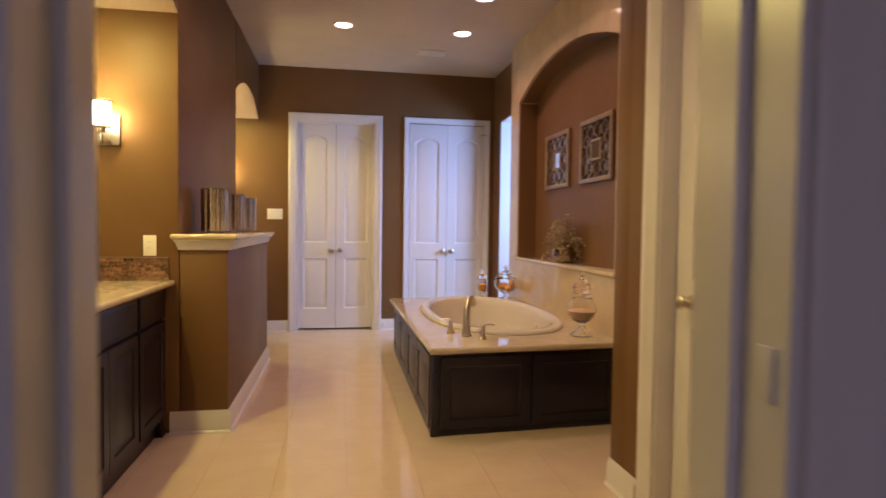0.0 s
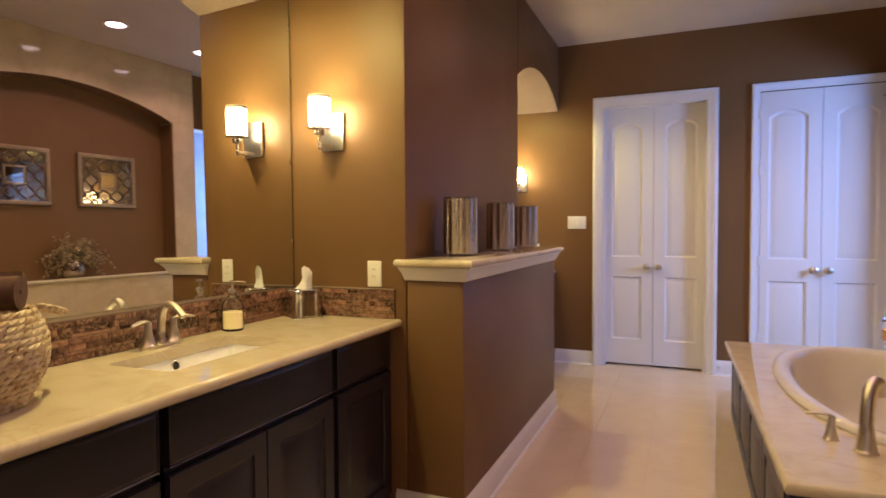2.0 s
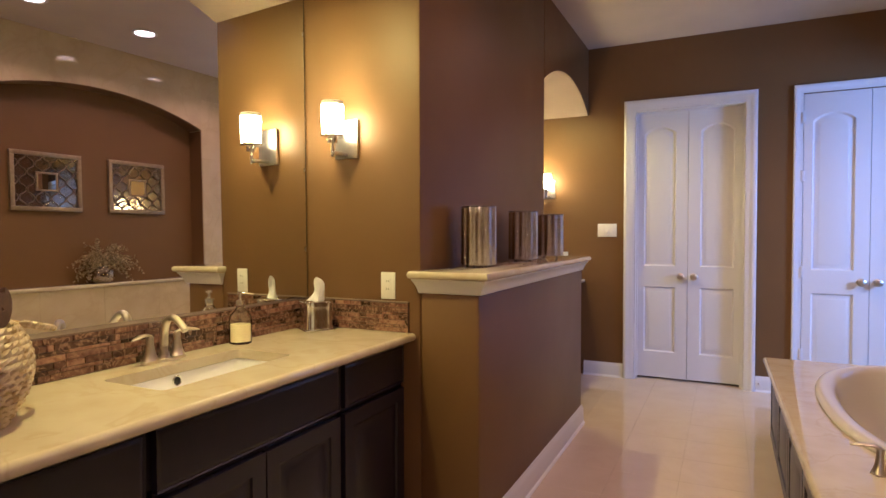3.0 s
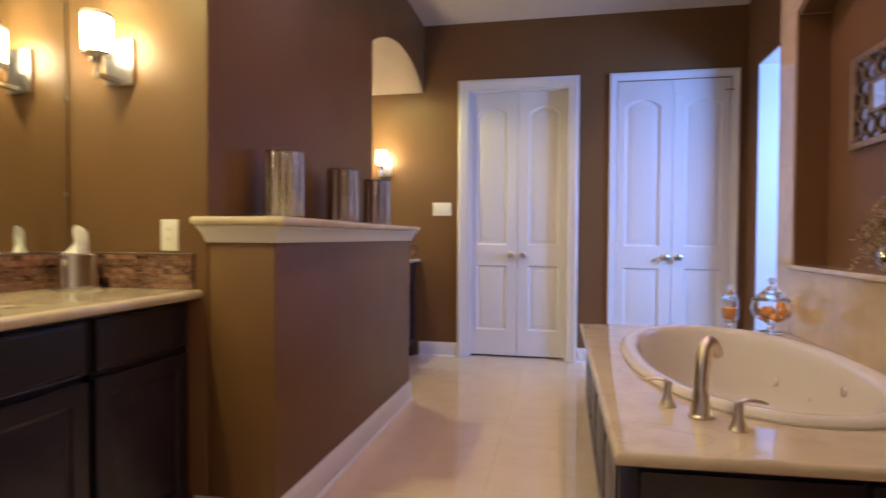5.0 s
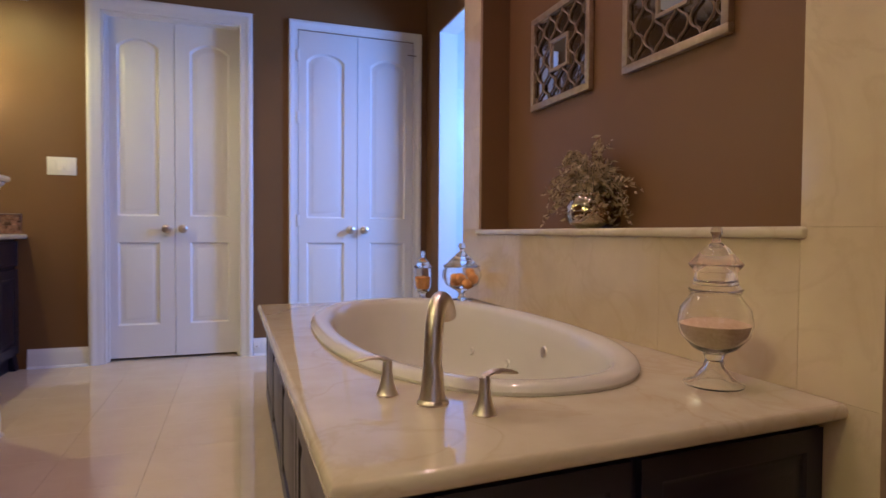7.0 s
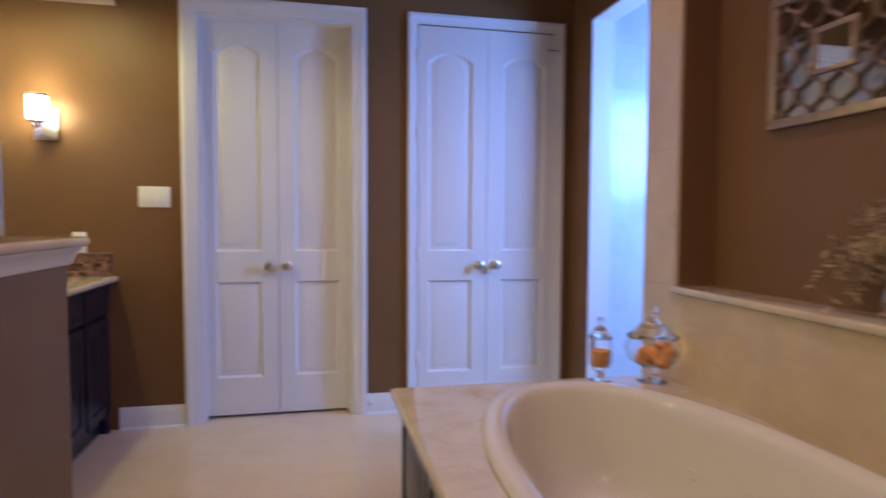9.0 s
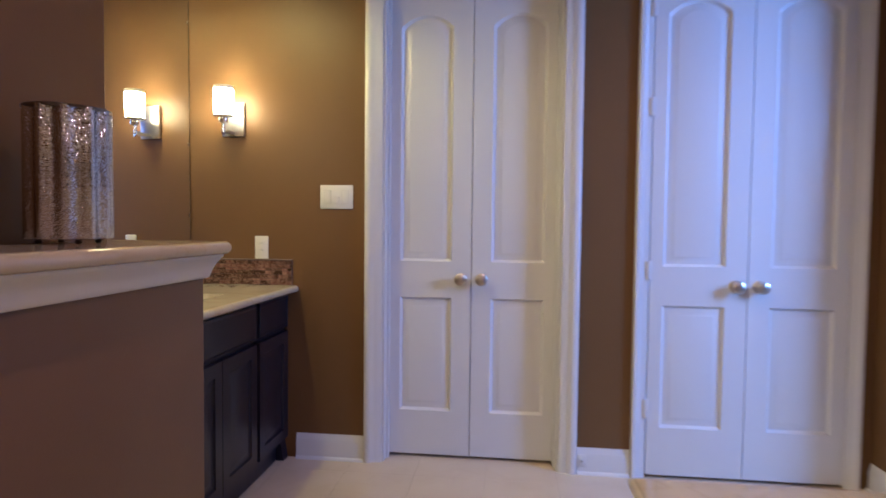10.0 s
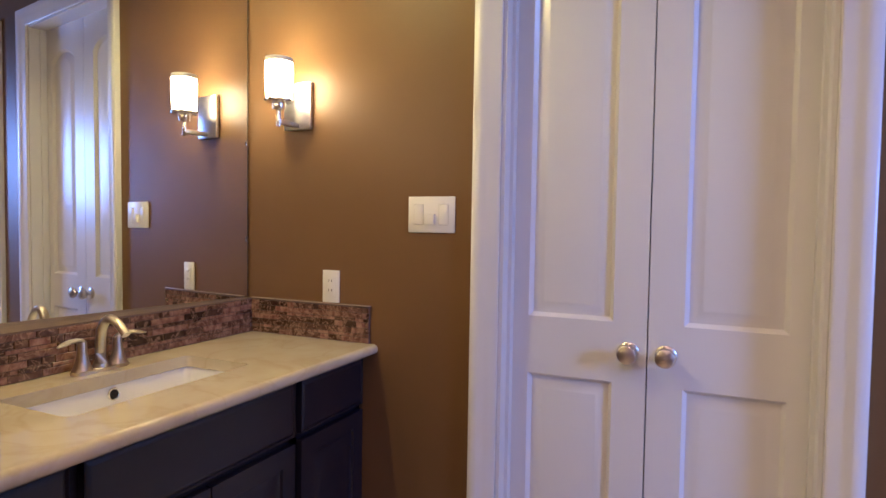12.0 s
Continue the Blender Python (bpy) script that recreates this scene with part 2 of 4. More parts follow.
def tube(points, radii, seg=14, flat=1.0, closed=False):
    """A tube along points, with a radius (or one each) and a flattening across."""
    bm = bmesh.new()
    pts = [Vector(p) for p in points]
    radii = [radii] * len(pts) if isinstance(radii, (int, float)) else radii
    up, rings = Vector((0, 0, 1)), []
    for i, p in enumerate(pts):
        if closed:
            way = (pts[(i + 1) % len(pts)] - pts[i - 1]).normalized()
        else:
            way = (pts[min(i + 1, len(pts) - 1)] - pts[max(i - 1, 0)]).normalized()
        side = way.cross(up)
        side = side.normalized() if side.length > 1e-3 else (rings[-1][1] if rings else Vector((1, 0, 0)))
        if rings and side.dot(rings[-1][1]) < 0 and not closed:
            side = -side
        over = side.cross(way).normalized()
        ring = [bm.verts.new(p + radii[i] * (math.cos(a) * side + flat * math.sin(a) * over)) for a in (2 * math.pi * k / seg for k in range(seg))]
        rings.append((ring, side))
    pairs = list(zip(rings, rings[1:])) + ([(rings[-1], rings[0])] if closed else [])
    for (p, _), (q, _) in pairs:
        for k in range(seg):
            bm.faces.new((p[k], p[(k + 1) % seg], q[(k + 1) % seg], q[k]))
    if not closed:
        bm.faces.new(rings[0][0][::-1]), bm.faces.new(rings[-1][0])
    bmesh.ops.recalc_face_normals(bm, faces=bm.faces[:])
    return bm


def smoothed(bm, degrees=35):
    limit = radians(degrees)
    for f in bm.faces:
        f.smooth = True
    for e in bm.edges:
        e.smooth = len(e.link_faces) == 2 and e.calc_face_angle(0) < limit
    return bm


def mesh_object(name, bm, mat):
    smoothed(bm)
    me = bpy.data.meshes.new(name)
    bm.to_mesh(me)
    bm.free()
    me.materials.append(mat)
    return new(name, me)


def part(name, bm, mat, parent, label="", m=None):
    ob = mesh_object(name, bm, mat)
    ob.parent = parent
    if m is not None:
        ob.matrix_basis = m
    if mat.name == "clear_glass":
        ob.visible_shadow = False
    return tagged(ob, label)


def thing(name, m, label, category, group=""):
    ob = new(name)
    ob.empty_display_size = 0.1
    ob.matrix_world = m
    return tagged(ob, label, category, group)


def structure(name, bm, mat, label=""):
    return tagged(mesh_object(name, bm, mat), label, kind="structure")


def panel_outline(x0, x1, z0, z1, inset, rise):
    """A panel's outline, counter-clockwise, its top arched where rise is given."""
    a, b, lo, hi = x0 + inset, x1 - inset, z0 + inset, z1 - inset
    if not rise:
        return [(a, lo), (b, lo), (b, hi), (a, hi)]
    spring, half, mid, n = hi - rise, (b - a) / 2, (a + b) / 2, 12
    rad = (half * half + rise * rise) / (2 * rise)
    top, ang = hi - rad, math.asin(min(1, half / rad))
    arc = [(mid + rad * math.sin(t), top + rad * math.cos(t)) for t in (ang - 2 * ang * i / n for i in range(n + 1))]
    return [(a, lo), (b, lo)] + arc


def panel_slab(w, h, t, panels, steps=((0.0, 0.0), (0.003, 0.004), (0.012, 0.015), (0.020, 0.015), (0.046, 0.004), (0.052, 0.003))):
    """A slab w wide, h high and t thick, its front at y = 0, with sunk and raised panels (x0, x1, z0, z1, rise)."""
    bm = bmesh.new()
    outer = [bm.verts.new(p) for p in ((0, 0, 0), (w, 0, 0), (w, 0, h), (0, 0, h))]
    edges = [bm.edges.new((outer[i], outer[(i + 1) % 4])) for i in range(4)]
    for x0, x1, z0, z1, rise in panels:
        loops = [[bm.verts.new((x, d, z)) for x, z in panel_outline(x0, x1, z0, z1, o, rise)] for o, d in steps]
        n = len(loops[0])
        edges += [bm.edges.new((loops[0][i], loops[0][(i + 1) % n])) for i in range(n)]
        for p, q in zip(loops, loops[1:]):
            for i in range(n):
                bm.faces.new((p[i], p[(i + 1) % n], q[(i + 1) % n], q[i]))
        bm.faces.new(loops[-1])
    bmesh.ops.triangle_fill(bm, edges=edges, use_beauty=True)
    back = [bm.verts.new((v.co.x, t, v.co.z)) for v in outer]
    for i in range(4):
        bm.faces.new((outer[(i + 1) % 4], outer[i], back[i], back[(i + 1) % 4]))
    bm.faces.new(back)
    bmesh.ops.recalc_face_normals(bm, faces=bm.faces[:])
    return bm


def casing(x0, x1, h, profile):
    """A mitred architrave round an opening from x0 to x1 and up to h, on a wall whose face is y = 0 and looks to -y."""
    bm = bmesh.new()
    rows = []
    for o, p in profile:
        rows.append([bm.verts.new(v) for v in ((x0 - o, -p, 0), (x0 - o, -p, h + o), (x1 + o, -p, h + o), (x1 + o, -p, 0))])
    n = len(rows)
    for i in range(n):
        p, q = rows[i], rows[(i + 1) % n]
        for k in range(3):
            bm.faces.new((p[k], p[k + 1], q[k + 1], q[k]))
    bm.faces.new([r[0] for r in rows]), bm.faces.new([r[3] for r in rows][::-1])
    bmesh.ops.recalc_face_normals(bm, faces=bm.faces[:])
    return bm


def ellipse(cx, cy, rx, ry, n=64, power=2.0):
    out = []
    for i in range(n):
        c, s = math.cos(2 * math.pi * i / n), math.sin(2 * math.pi * i / n)
        out.append((cx + rx * math.copysign(abs(c) ** (2 / power), c), cy + ry * math.copysign(abs(s) ** (2 / power), s)))
    return out


def slab_with_hole(outline, hole, z0, z1, round_edge=0.0):
    """A flat slab with a hole through it; the outline's edge is a bullnose where round_edge is given."""
    bm = bmesh.new()

    def ring(pts, z):
        return [bm.verts.new((x, y, z)) for x, y in pts]

    def loop(vs):
        return [bm.edges.new((vs[i], vs[(i + 1) % len(vs)])) for i in range(len(vs))]

    def bridge(p, q):
        for i in range(len(p)):
            j = (i + 1) % len(p)
            bm.faces.new((p[i], p[j], q[j], q[i]))

    cx, cy = sum(p[0] for p in outline) / len(outline), sum(p[1] for p in outline) / len(outline)

    def shrunk(o):
        return [(x - math.copysign(o, x - cx), y - math.copysign(o, y - cy)) for x, y in outline]

    steps = [(0.0, z1)]
    if round_edge:
        r = round_edge
        steps = [(r * (1 - math.sin(a)), z1 - r + r * math.cos(a)) for a in (math.pi / 2 * k / 5 for k in range(6))]
        steps += [(r * (1 - math.cos(a)), z0 + r - r * math.sin(a)) for a in (math.pi / 2 * k / 5 for k in range(1, 6))]
    else:
        steps.append((0.0, z0))
    rings = [ring(shrunk(o), z) for o, z in steps]
    ht, hb = ring(hole, z1), ring(hole, z0)
    bmesh.ops.triangle_fill(bm, edges=loop(rings[0]) + loop(ht), use_beauty=True)
    for p, q in zip(rings, rings[1:]):
        bridge(p, q)
    bmesh.ops.triangle_fill(bm, edges=[bm.edges.get((rings[-1][i], rings[-1][(i + 1) % len(outline)])) for i in range(len(outline))] + loop(hb), use_beauty=True)
    bridge(ht, hb)
    bmesh.ops.recalc_face_normals(bm, faces=bm.faces[:])
    return bm

# ---- plan ----
Y_N = 6.90            # face of the wall with the two closet doors
X_W = -0.93           # face of the upper partition and of the alcove arches
X_M = -1.525          # back wall of the vanity alcoves
X_E, X_S = 1.83, 1.71  # right wall, and the stone tub surround that stands proud of it
H = 3.05
YA0, YA1 = 1.55, 3.545  # vanity alcove by the entry
YB0 = 5.43              # vanity alcove by the closet doors, up to Y_N
SPRING, RISE = 2.44, 0.19
CTZ = 0.903           # top of the vanity counters

# ---- the large structure ----
floor = structure("floor", boxes((-1.6, 3.3, -3.1, 7.2, -0.12, -0.004)), GROUT, "cream polished floor tiles with thin joints")
ceiling = structure("ceiling", boxes((-1.9, 3.3, -3.1, 7.2, H, H + 0.12)), CEIL, "plain warm white painted ceiling")

D1 = (-0.51, 0.385)
D2 = (0.80, 1.71)
wall_north = structure("wall_north", boxes((-1.9, D1[0], Y_N, 7.03, 0, H), (D1[1], D2[0], Y_N, 7.03, 0, H), (D2[1], 1.95, Y_N, 7.03, 0, H),
                                           (D1[0], D1[1], Y_N, 7.03, 2.45, H), (D2[0], D2[1], Y_N, 7.03, 2.45, H)), PAINT, "brown painted wall")
structure("closet_back_wall", boxes((-0.7, 1.95, 7.12, 7.2, 0, H)), PAINT)


def arch_points(y0, y1, n=18):
    half, mid = (y1 - y0) / 2, (y0 + y1) / 2
    rad = (half * half + RISE * RISE) / (2 * RISE)
    ang = math.asin(half / rad)
    return [(mid + rad * math.sin(t), SPRING + RISE - rad + rad * math.cos(t)) for t in (-ang + 2 * ang * i / n for i in range(n + 1))]


# west side: back wall, the solid block between the alcoves, and the vaults over them
structure("wall_west_back", boxes((-1.9, X_M - 0.17, YA0 - 0.3, Y_N, 0, H)), PAINT)
block = structure("wall_west_partition", boxes((X_M - 0.17, X_W, YA1, YB0, 0, H), bevel=0.012), PAINT, "brown painted partition between the vanities")
structure("wall_west_entry", boxes((-1.9, X_W, 0.62, YA0, 0, H)), PAINT)
for nm, a, b in (("vault_entry", YA0, YA1), ("vault_far", YB0, Y_N)):
    structure(nm, prism(arch_points(a, b) + [(b, H), (a, H)], "x", X_M - 0.17, X_W), PAINT, "arched head over the vanity alcove")
    arc = arch_points(a + 0.001, b - 0.001)
    structure(nm + "_soffit", prism(arc + [(y, z - 0.004) for y, z in arc[::-1]], "x", X_M - 0.169, X_W - 0.004), VAULT, "pale painted soffit of the vault")

# east side: right wall with the shower opening, and the wall with the side door
SH0, SH1, SH_TOP = 5.80, 6.60, 2.475
structure("wall_east", boxes((X_E, 1.98, SH1, Y_N, 0, H), (X_E, 1.98, SH0, SH1, SH_TOP, H), (1.915, 2.05, 2.3, SH0, 0, H)), PAINT, "brown painted wall")
structure("shower_jamb", boxes((X_E + 0.004, 1.976, SH1 - 0.012, SH1 - 0.002, 0, SH_TOP - 0.012), (X_E + 0.004, 1.976, SH0, SH1 - 0.002, SH_TOP - 0.012, SH_TOP - 0.002)), WHITE, "white jamb of the shower opening")
structure("wall_east_return", boxes((1.28, 1.915, 2.40, 2.54, 0, H), bevel=0.01), PAINT)
SD0, SD1 = 1.38, 2.15
structure("wall_east_entry", boxes((1.28, 1.42, SD1, 2.40, 0, H), (1.28, 1.42, 0.62, SD0, 0, H), (1.28, 1.42, SD0, SD1, 2.45, H)), PAINT)
structure("side_room_wall", boxes((1.5, 1.58, 0.62, 2.40, 0, H)), PAINT)

# tub surround of stone, with an arched niche
N0, N1, SILL = 3.41, 5.50, 0.95
S0, S1 = 3.20, 5.76
n_half, n_mid, n_spring, n_rise = (N1 - N0) / 2, (N0 + N1) / 2, 2.46, 0.21
n_rad = (n_half ** 2 + n_rise ** 2) / (2 * n_rise)
n_ang = math.asin(n_half / n_rad)
niche_arc = [(n_mid + n_rad * math.sin(t), n_spring + n_rise - n_rad + n_rad * math.cos(t)) for t in (-n_ang + 2 * n_ang * i / 28 for i in range(29))]
surround = structure("wall_tub_surround", boxes((X_S + 0.012, 1.915, S0 + 0.01, N0 - 0.002, 0, H), (X_S + 0.012, 1.915, N1 + 0.002, S1 - 0.01, 0, H), (X_S + 0.012, 1.915, N0 - 0.002, N1 + 0.002, 0, SILL - 0.03)), WALL_STONE, "beige stone tub surround with an arched niche")
part("arch_panel", prism(niche_arc + [(N1, H), (N0, H)], "x", X_S, X_S + 0.03), WALL_STONE, surround)
structure("niche_head", prism(niche_arc + [(N1 + 0.0, H), (N0, H)], "x", X_S + 0.03, 1.915), PAINT)
structure("niche_lining", boxes((X_S + 0.014, 1.912, N0 - 0.001, N0 + 0.004, SILL, n_spring - 0.01), (X_S + 0.014, 1.912, N1 - 0.004, N1 + 0.001, SILL, n_spring - 0.01)), PAINT)
structure("wall_niche_back", boxes((1.898, 1.913, N0, N1, SILL - 0.03, n_spring + n_rise)), PAINT)

# shower beyond the opening, tiled white, its window out of sight
structure("wall_shower_end", boxes((1.98, 3.3, 6.92, 7.03, 0, H)), MOSAIC_GROUT)
structure("wall_shower_window", boxes((3.12, 3.25, 4.4, 5.2, 0, H), (3.12, 3.25, 5.9, 6.92, 0, H), (3.12, 3.25, 5.2, 5.9, 0, 1.45), (3.12, 3.25, 5.2, 5.9, 2.35, H)), SHOWER_TILE)
structure("wall_shower_near", boxes((2.05, 3.25, 4.3, 4.4, 0, H)), SHOWER_TILE)

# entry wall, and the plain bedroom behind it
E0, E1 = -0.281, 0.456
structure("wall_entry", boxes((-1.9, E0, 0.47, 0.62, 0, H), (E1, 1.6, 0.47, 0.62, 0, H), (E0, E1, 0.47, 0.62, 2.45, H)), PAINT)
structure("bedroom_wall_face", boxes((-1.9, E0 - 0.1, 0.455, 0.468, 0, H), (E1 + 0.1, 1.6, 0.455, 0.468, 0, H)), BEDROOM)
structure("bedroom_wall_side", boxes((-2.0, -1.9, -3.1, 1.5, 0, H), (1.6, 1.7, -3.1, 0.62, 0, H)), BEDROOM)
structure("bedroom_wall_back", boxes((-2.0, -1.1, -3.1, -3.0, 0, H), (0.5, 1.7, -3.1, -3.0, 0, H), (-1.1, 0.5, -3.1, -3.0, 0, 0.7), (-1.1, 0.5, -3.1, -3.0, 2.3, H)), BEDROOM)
structure("shower_outer_wall", boxes((1.7, 3.3, 0.5, 0.6, 0, H), (3.25, 3.3, 0.6, 4.4, 0, H)), BEDROOM)

# half wall in front of the partition, with its moulded cap
PX, PY0, PY1 = -0.66, YA1 + 0.001, YB0 - 0.001
pony = structure("half_wall", boxes((X_W + 0.0005, PX, PY0, PY1, 0, 1.09), bevel=0.01), PAINT, "brown painted half wall")
cap = thing("half_wall_cap", pose(0, 0, 0), "cream stone cap on white moulding over the half wall", "wall cap")


def cap_ring(o):
    far = o if o < 0 else o * 0.5
    back = max(o, 0) * 0.6
    return [(X_W + 0.001 - back, PY0 - max(o, -0.001)), (PX + o, PY0 - o), (PX + o, PY1 + far), (X_W + 0.001, PY1 + far)]


def cap_sweep(profile):
    """The cap's section swept round its three free sides, its near end returned a little past the wall's corner."""
    bm = bmesh.new()
    rows = []
    for o, z in profile:
        ring = cap_ring(o)
        rows.append([bm.verts.new((x, y, z)) for x, y in [(ring[0][0], PY0)] + ring])
    for p, q in zip(rows, rows[1:] + rows[:1]):
        for k in range(4):
            bm.faces.new((p[k], p[k + 1], q[k + 1], q[k]))
    for k in (0, 4):
        bm.faces.new([r[k] for r in rows])
    bmesh.ops.recalc_face_normals(bm, faces=bm.faces[:])
    return bm


nose = [(0.060 - 0.017 + 0.017 * math.cos(a), 1.157 + 0.017 * math.sin(a)) for a in (-math.pi / 2 + math.pi * k / 8 for k in range(9))]
part("stone_top", cap_sweep([(-0.2, 1.140)] + nose + [(-0.2, 1.174)]), MARBLE, cap, "polished cream stone top")
cove = [(0.006, 1.078), (0.011, 1.082), (0.014, 1.091), (0.019, 1.103), (0.027, 1.118), (0.037, 1.130), (0.041, 1.134), (0.042, 1.1395)]
part("moulding", cap_sweep([(-0.002, 1.078)] + cove + [(-0.002, 1.1395)]), WHITE, cap, "white painted cove moulding")

# ---- baseboards ----
BASE = [(0, 0), (0.027, 0), (0.026, 0.006), (0.022, 0.012), (0.016, 0.015), (0.014, 0.095), (0.011, 0.108), (0.006, 0.120), (0.004, 0.130), (0, 0.130)]


def baseboard(x0, y0, x1, y1):
    """A length of baseboard along a wall; the room lies to the right of the way from start to end."""
    d = Vector((x1 - x0, y1 - y0, 0))
    bm = prism(BASE, "y", 0, d.length)
    ang = math.atan2(-d.x, d.y)
    bmesh.ops.transform(bm, matrix=Matrix.Translation((x0, y0, 0)) @ Matrix.Rotation(ang, 4, "Z"), verts=bm.verts)
    return structure("baseboard", bm, WHITE, "white moulded baseboard")


for a in ((PX, PY0 - 0.016, PX, PY1 + 0.016), (-0.985, PY0, -0.6445, PY0) , (-0.96, Y_N, -0.602, Y_N), (0.477, Y_N, 0.730, Y_N)):
    if a[1] == a[3]:
        bm = prism([(-p, q) for p, q in BASE], "x", a[0], a[2])
        bmesh.ops.transform(bm, matrix=Matrix.Translation((0, a[1], 0)), verts=bm.verts)
        structure("baseboard", bm, WHITE, "white moulded baseboard")
    else:
        baseboard(*a)
baseboard(X_W, 0.62, X_W, YA0)
bm = prism([(-p, q) for p, q in BASE], "y", 2.275, 2.54)
bmesh.ops.transform(bm, matrix=Matrix.Translation((1.28, 0, 0)), verts=bm.verts)
structure("baseboard", bm, WHITE, "white moulded baseboard")
bm = prism([(-p, q) for p, q in BASE], "y", SH1, Y_N - 0.016)
bmesh.ops.transform(bm, matrix=Matrix.Translation((X_E, 0, 0)), verts=bm.verts)
structure("baseboard", bm, WHITE, "white moulded baseboard")

# ---- doors ----
CASE = [(0.0, 0.0), (0.0, 0.010), (0.004, 0.013), (0.030, 0.016), (0.046, 0.021), (0.056, 0.027), (0.064, 0.029), (0.082, 0.029), (0.088, 0.025), (0.090, 0.018), (0.090, 0.0)]
CASE_SLIM = [(o * 0.75, p) for o, p in CASE]
UPPER, LOWER = (1.035, 2.295), (0.25, 0.847)


def knob_mesh():
    return lathe([(0, 0), (0.030, 0), (0.031, 0.004), (0.026, 0.008), (0.012, 0.010), (0.010, 0.022), (0.014, 0.028), (0.026, 0.036), (0.030, 0.046), (0.027, 0.056), (0.016, 0.062), (0, 0.063)], 28)


def leaf(parent, name, m, w, h, panels, knob_x, label=""):
    door = part(name, panel_slab(w, h, 0.035, panels), WHITE, parent, label, m)
    if knob_x is not None:
        part("knob", knob_mesh(), NICKEL, door, "satin nickel knob", pose(knob_x, 0, 0.945 - m.translation.z, 90, 0, 0))
    return door


def closet_door(name, m, x0, x1, depth, case, label, top=2.44):
    """A pair of panelled leaves in a moulded casing; the wall's face is y = 0, the front looks to -y."""
    door = thing(name, m, label, "door")
    door["kind"] = "structure"
    part("casing", casing(x0, x1, top, case), WHITE, door)
    if depth > 0.03:
        part("jamb", boxes((x0 + 0.0005, x0 + 0.012, 0.001, 0.125, 0, 2.44), (x1 - 0.012, x1 - 0.0005, 0.001, 0.125, 0, 2.44), (x0 + 0.012, x1 - 0.012, 0.001, 0.125, 2.428, 2.4395)), WHITE, door)
        part("stop", boxes((x0 + 0.012, x0 + 0.024, depth - 0.034, depth - 0.002, 0, 2.428), (x1 - 0.024, x1 - 0.012, depth - 0.034, depth - 0.002, 0, 2.428)), WHITE, door)
    gap = 0.0135 if depth > 0.03 else 0.004
    mid = (x0 + x1) / 2
    w = mid - 0.002 - (x0 + gap)
    pw = (0.062, w - 0.100)
    left = [(*pw, *LOWER_LOCAL, 0), (*pw, *UPPER_LOCAL, 0.06)]
    right = [(w - b, w - a, z0, z1, r) for a, b, z0, z1, r in left]
    leaf(door, "door_leaf", pose(x0 + gap, depth, 0.018), w, top - 0.028, left, w - 0.052)
    leaf(door, "door_leaf", pose(mid + 0.002, depth, 0.018), w, top - 0.028, right, 0.052)
    return door


LOWER_LOCAL = (LOWER[0] - 0.018, LOWER[1] - 0.018)
UPPER_LOCAL = (UPPER[0] - 0.018, UPPER[1] - 0.018)
door_1 = closet_door("door_1", pose(0, Y_N, 0), D1[0], D1[1], 0.088, CASE, "closed pair of white panelled closet doors set back in their casing")
door_2 = closet_door("door_2", pose(0, Y_N, 0), D2[0], D2[1], -0.012, CASE_SLIM, "closed pair of white panelled closet doors flush with their casing", 2.4625)
for z in (0.30, 0.97, 1.75, 2.22):
    part("hinge", boxes((D2[0] - 0.012, D2[0] + 0.012, -0.022, -0.012, z, z + 0.09), bevel=0.003), WHITE, door_2, "painted hinge")
part("catch", boxes((D2[1] - 0.055, D2[1] + 0.02, -0.034, -0.026, 2.345, 2.352), bevel=0.002), PEWTER, door_2, "small dark metal catch")

# side door, closed in its casing on the entry's right wall; its face looks to -x
door_3 = thing("door_3", pose(1.28, 0, 0, 0, 0, -90), "closed white panelled door with a satin nickel knob", "door")
door_3["kind"] = "structure"
part("casing", casing(-SD1, -SD0, 2.44, CASE), WHITE, door_3)
part("jamb", boxes((-SD1 + 0.0005, -SD1 + 0.012, 0.001, 0.135, 0, 2.44), (-SD0 - 0.012, -SD0 - 0.0005, 0.001, 0.135, 0, 2.44)), WHITE, door_3)
sw = SD1 - SD0 - 0.03
leaf(door_3, "door_leaf", pose(-SD1 + 0.015, 0.075, 0.012), sw, 2.41, [(0.11, sw - 0.11, 0.24, 0.83, 0), (0.11, sw - 0.11, 1.02, 2.28, 0.10)], 0.115)

# entry doorway: jambs, stops and casings
door_4 = thing("door_4", pose(0, 0.62, 0), "white painted entry doorway with moulded casing and strike plate", "door")
door_4["kind"] = "structure"
part("jamb", boxes((E0, E0 + 0.014, -0.166, 0.002, 0, 2.44), (E1 - 0.014, E1, -0.166, 0.002, 0, 2.44), (E0 + 0.014, E1 - 0.014, -0.166, 0.002, 2.426, 2.44)), WHITE, door_4)
part("stop", boxes((E0 + 0.014, E0 + 0.026, -0.09, -0.05, 0, 2.426), (E1 - 0.026, E1 - 0.014, -0.09, -0.05, 0, 2.426)), WHITE, door_4)
part("casing", casing(E0, E1, 2.44, CASE), WHITE, door_4, m=pose(0, -0.166, 0))
part("casing", casing(-E1, -E0, 2.44, CASE), WHITE, door_4, m=pose(0, 0.001, 0, 0, 0, 180))
part("strike_plate", boxes((E1 - 0.018, E1 - 0.0135, -0.148, -0.122, 1.045, 1.105), bevel=0.0015), WHITE, door_4, "painted strike plate")

# ---- vanities ----


def cabinet_front(w, h):
    return panel_slab(w, h, 0.020, [(0.055, w - 0.055, 0.055, h - 0.055, 0)], ((0, 0), (0.003, 0.008), (0.007, 0.010), (0.016, 0.010), (0.042, 0.002), (0.046, 0.001)))


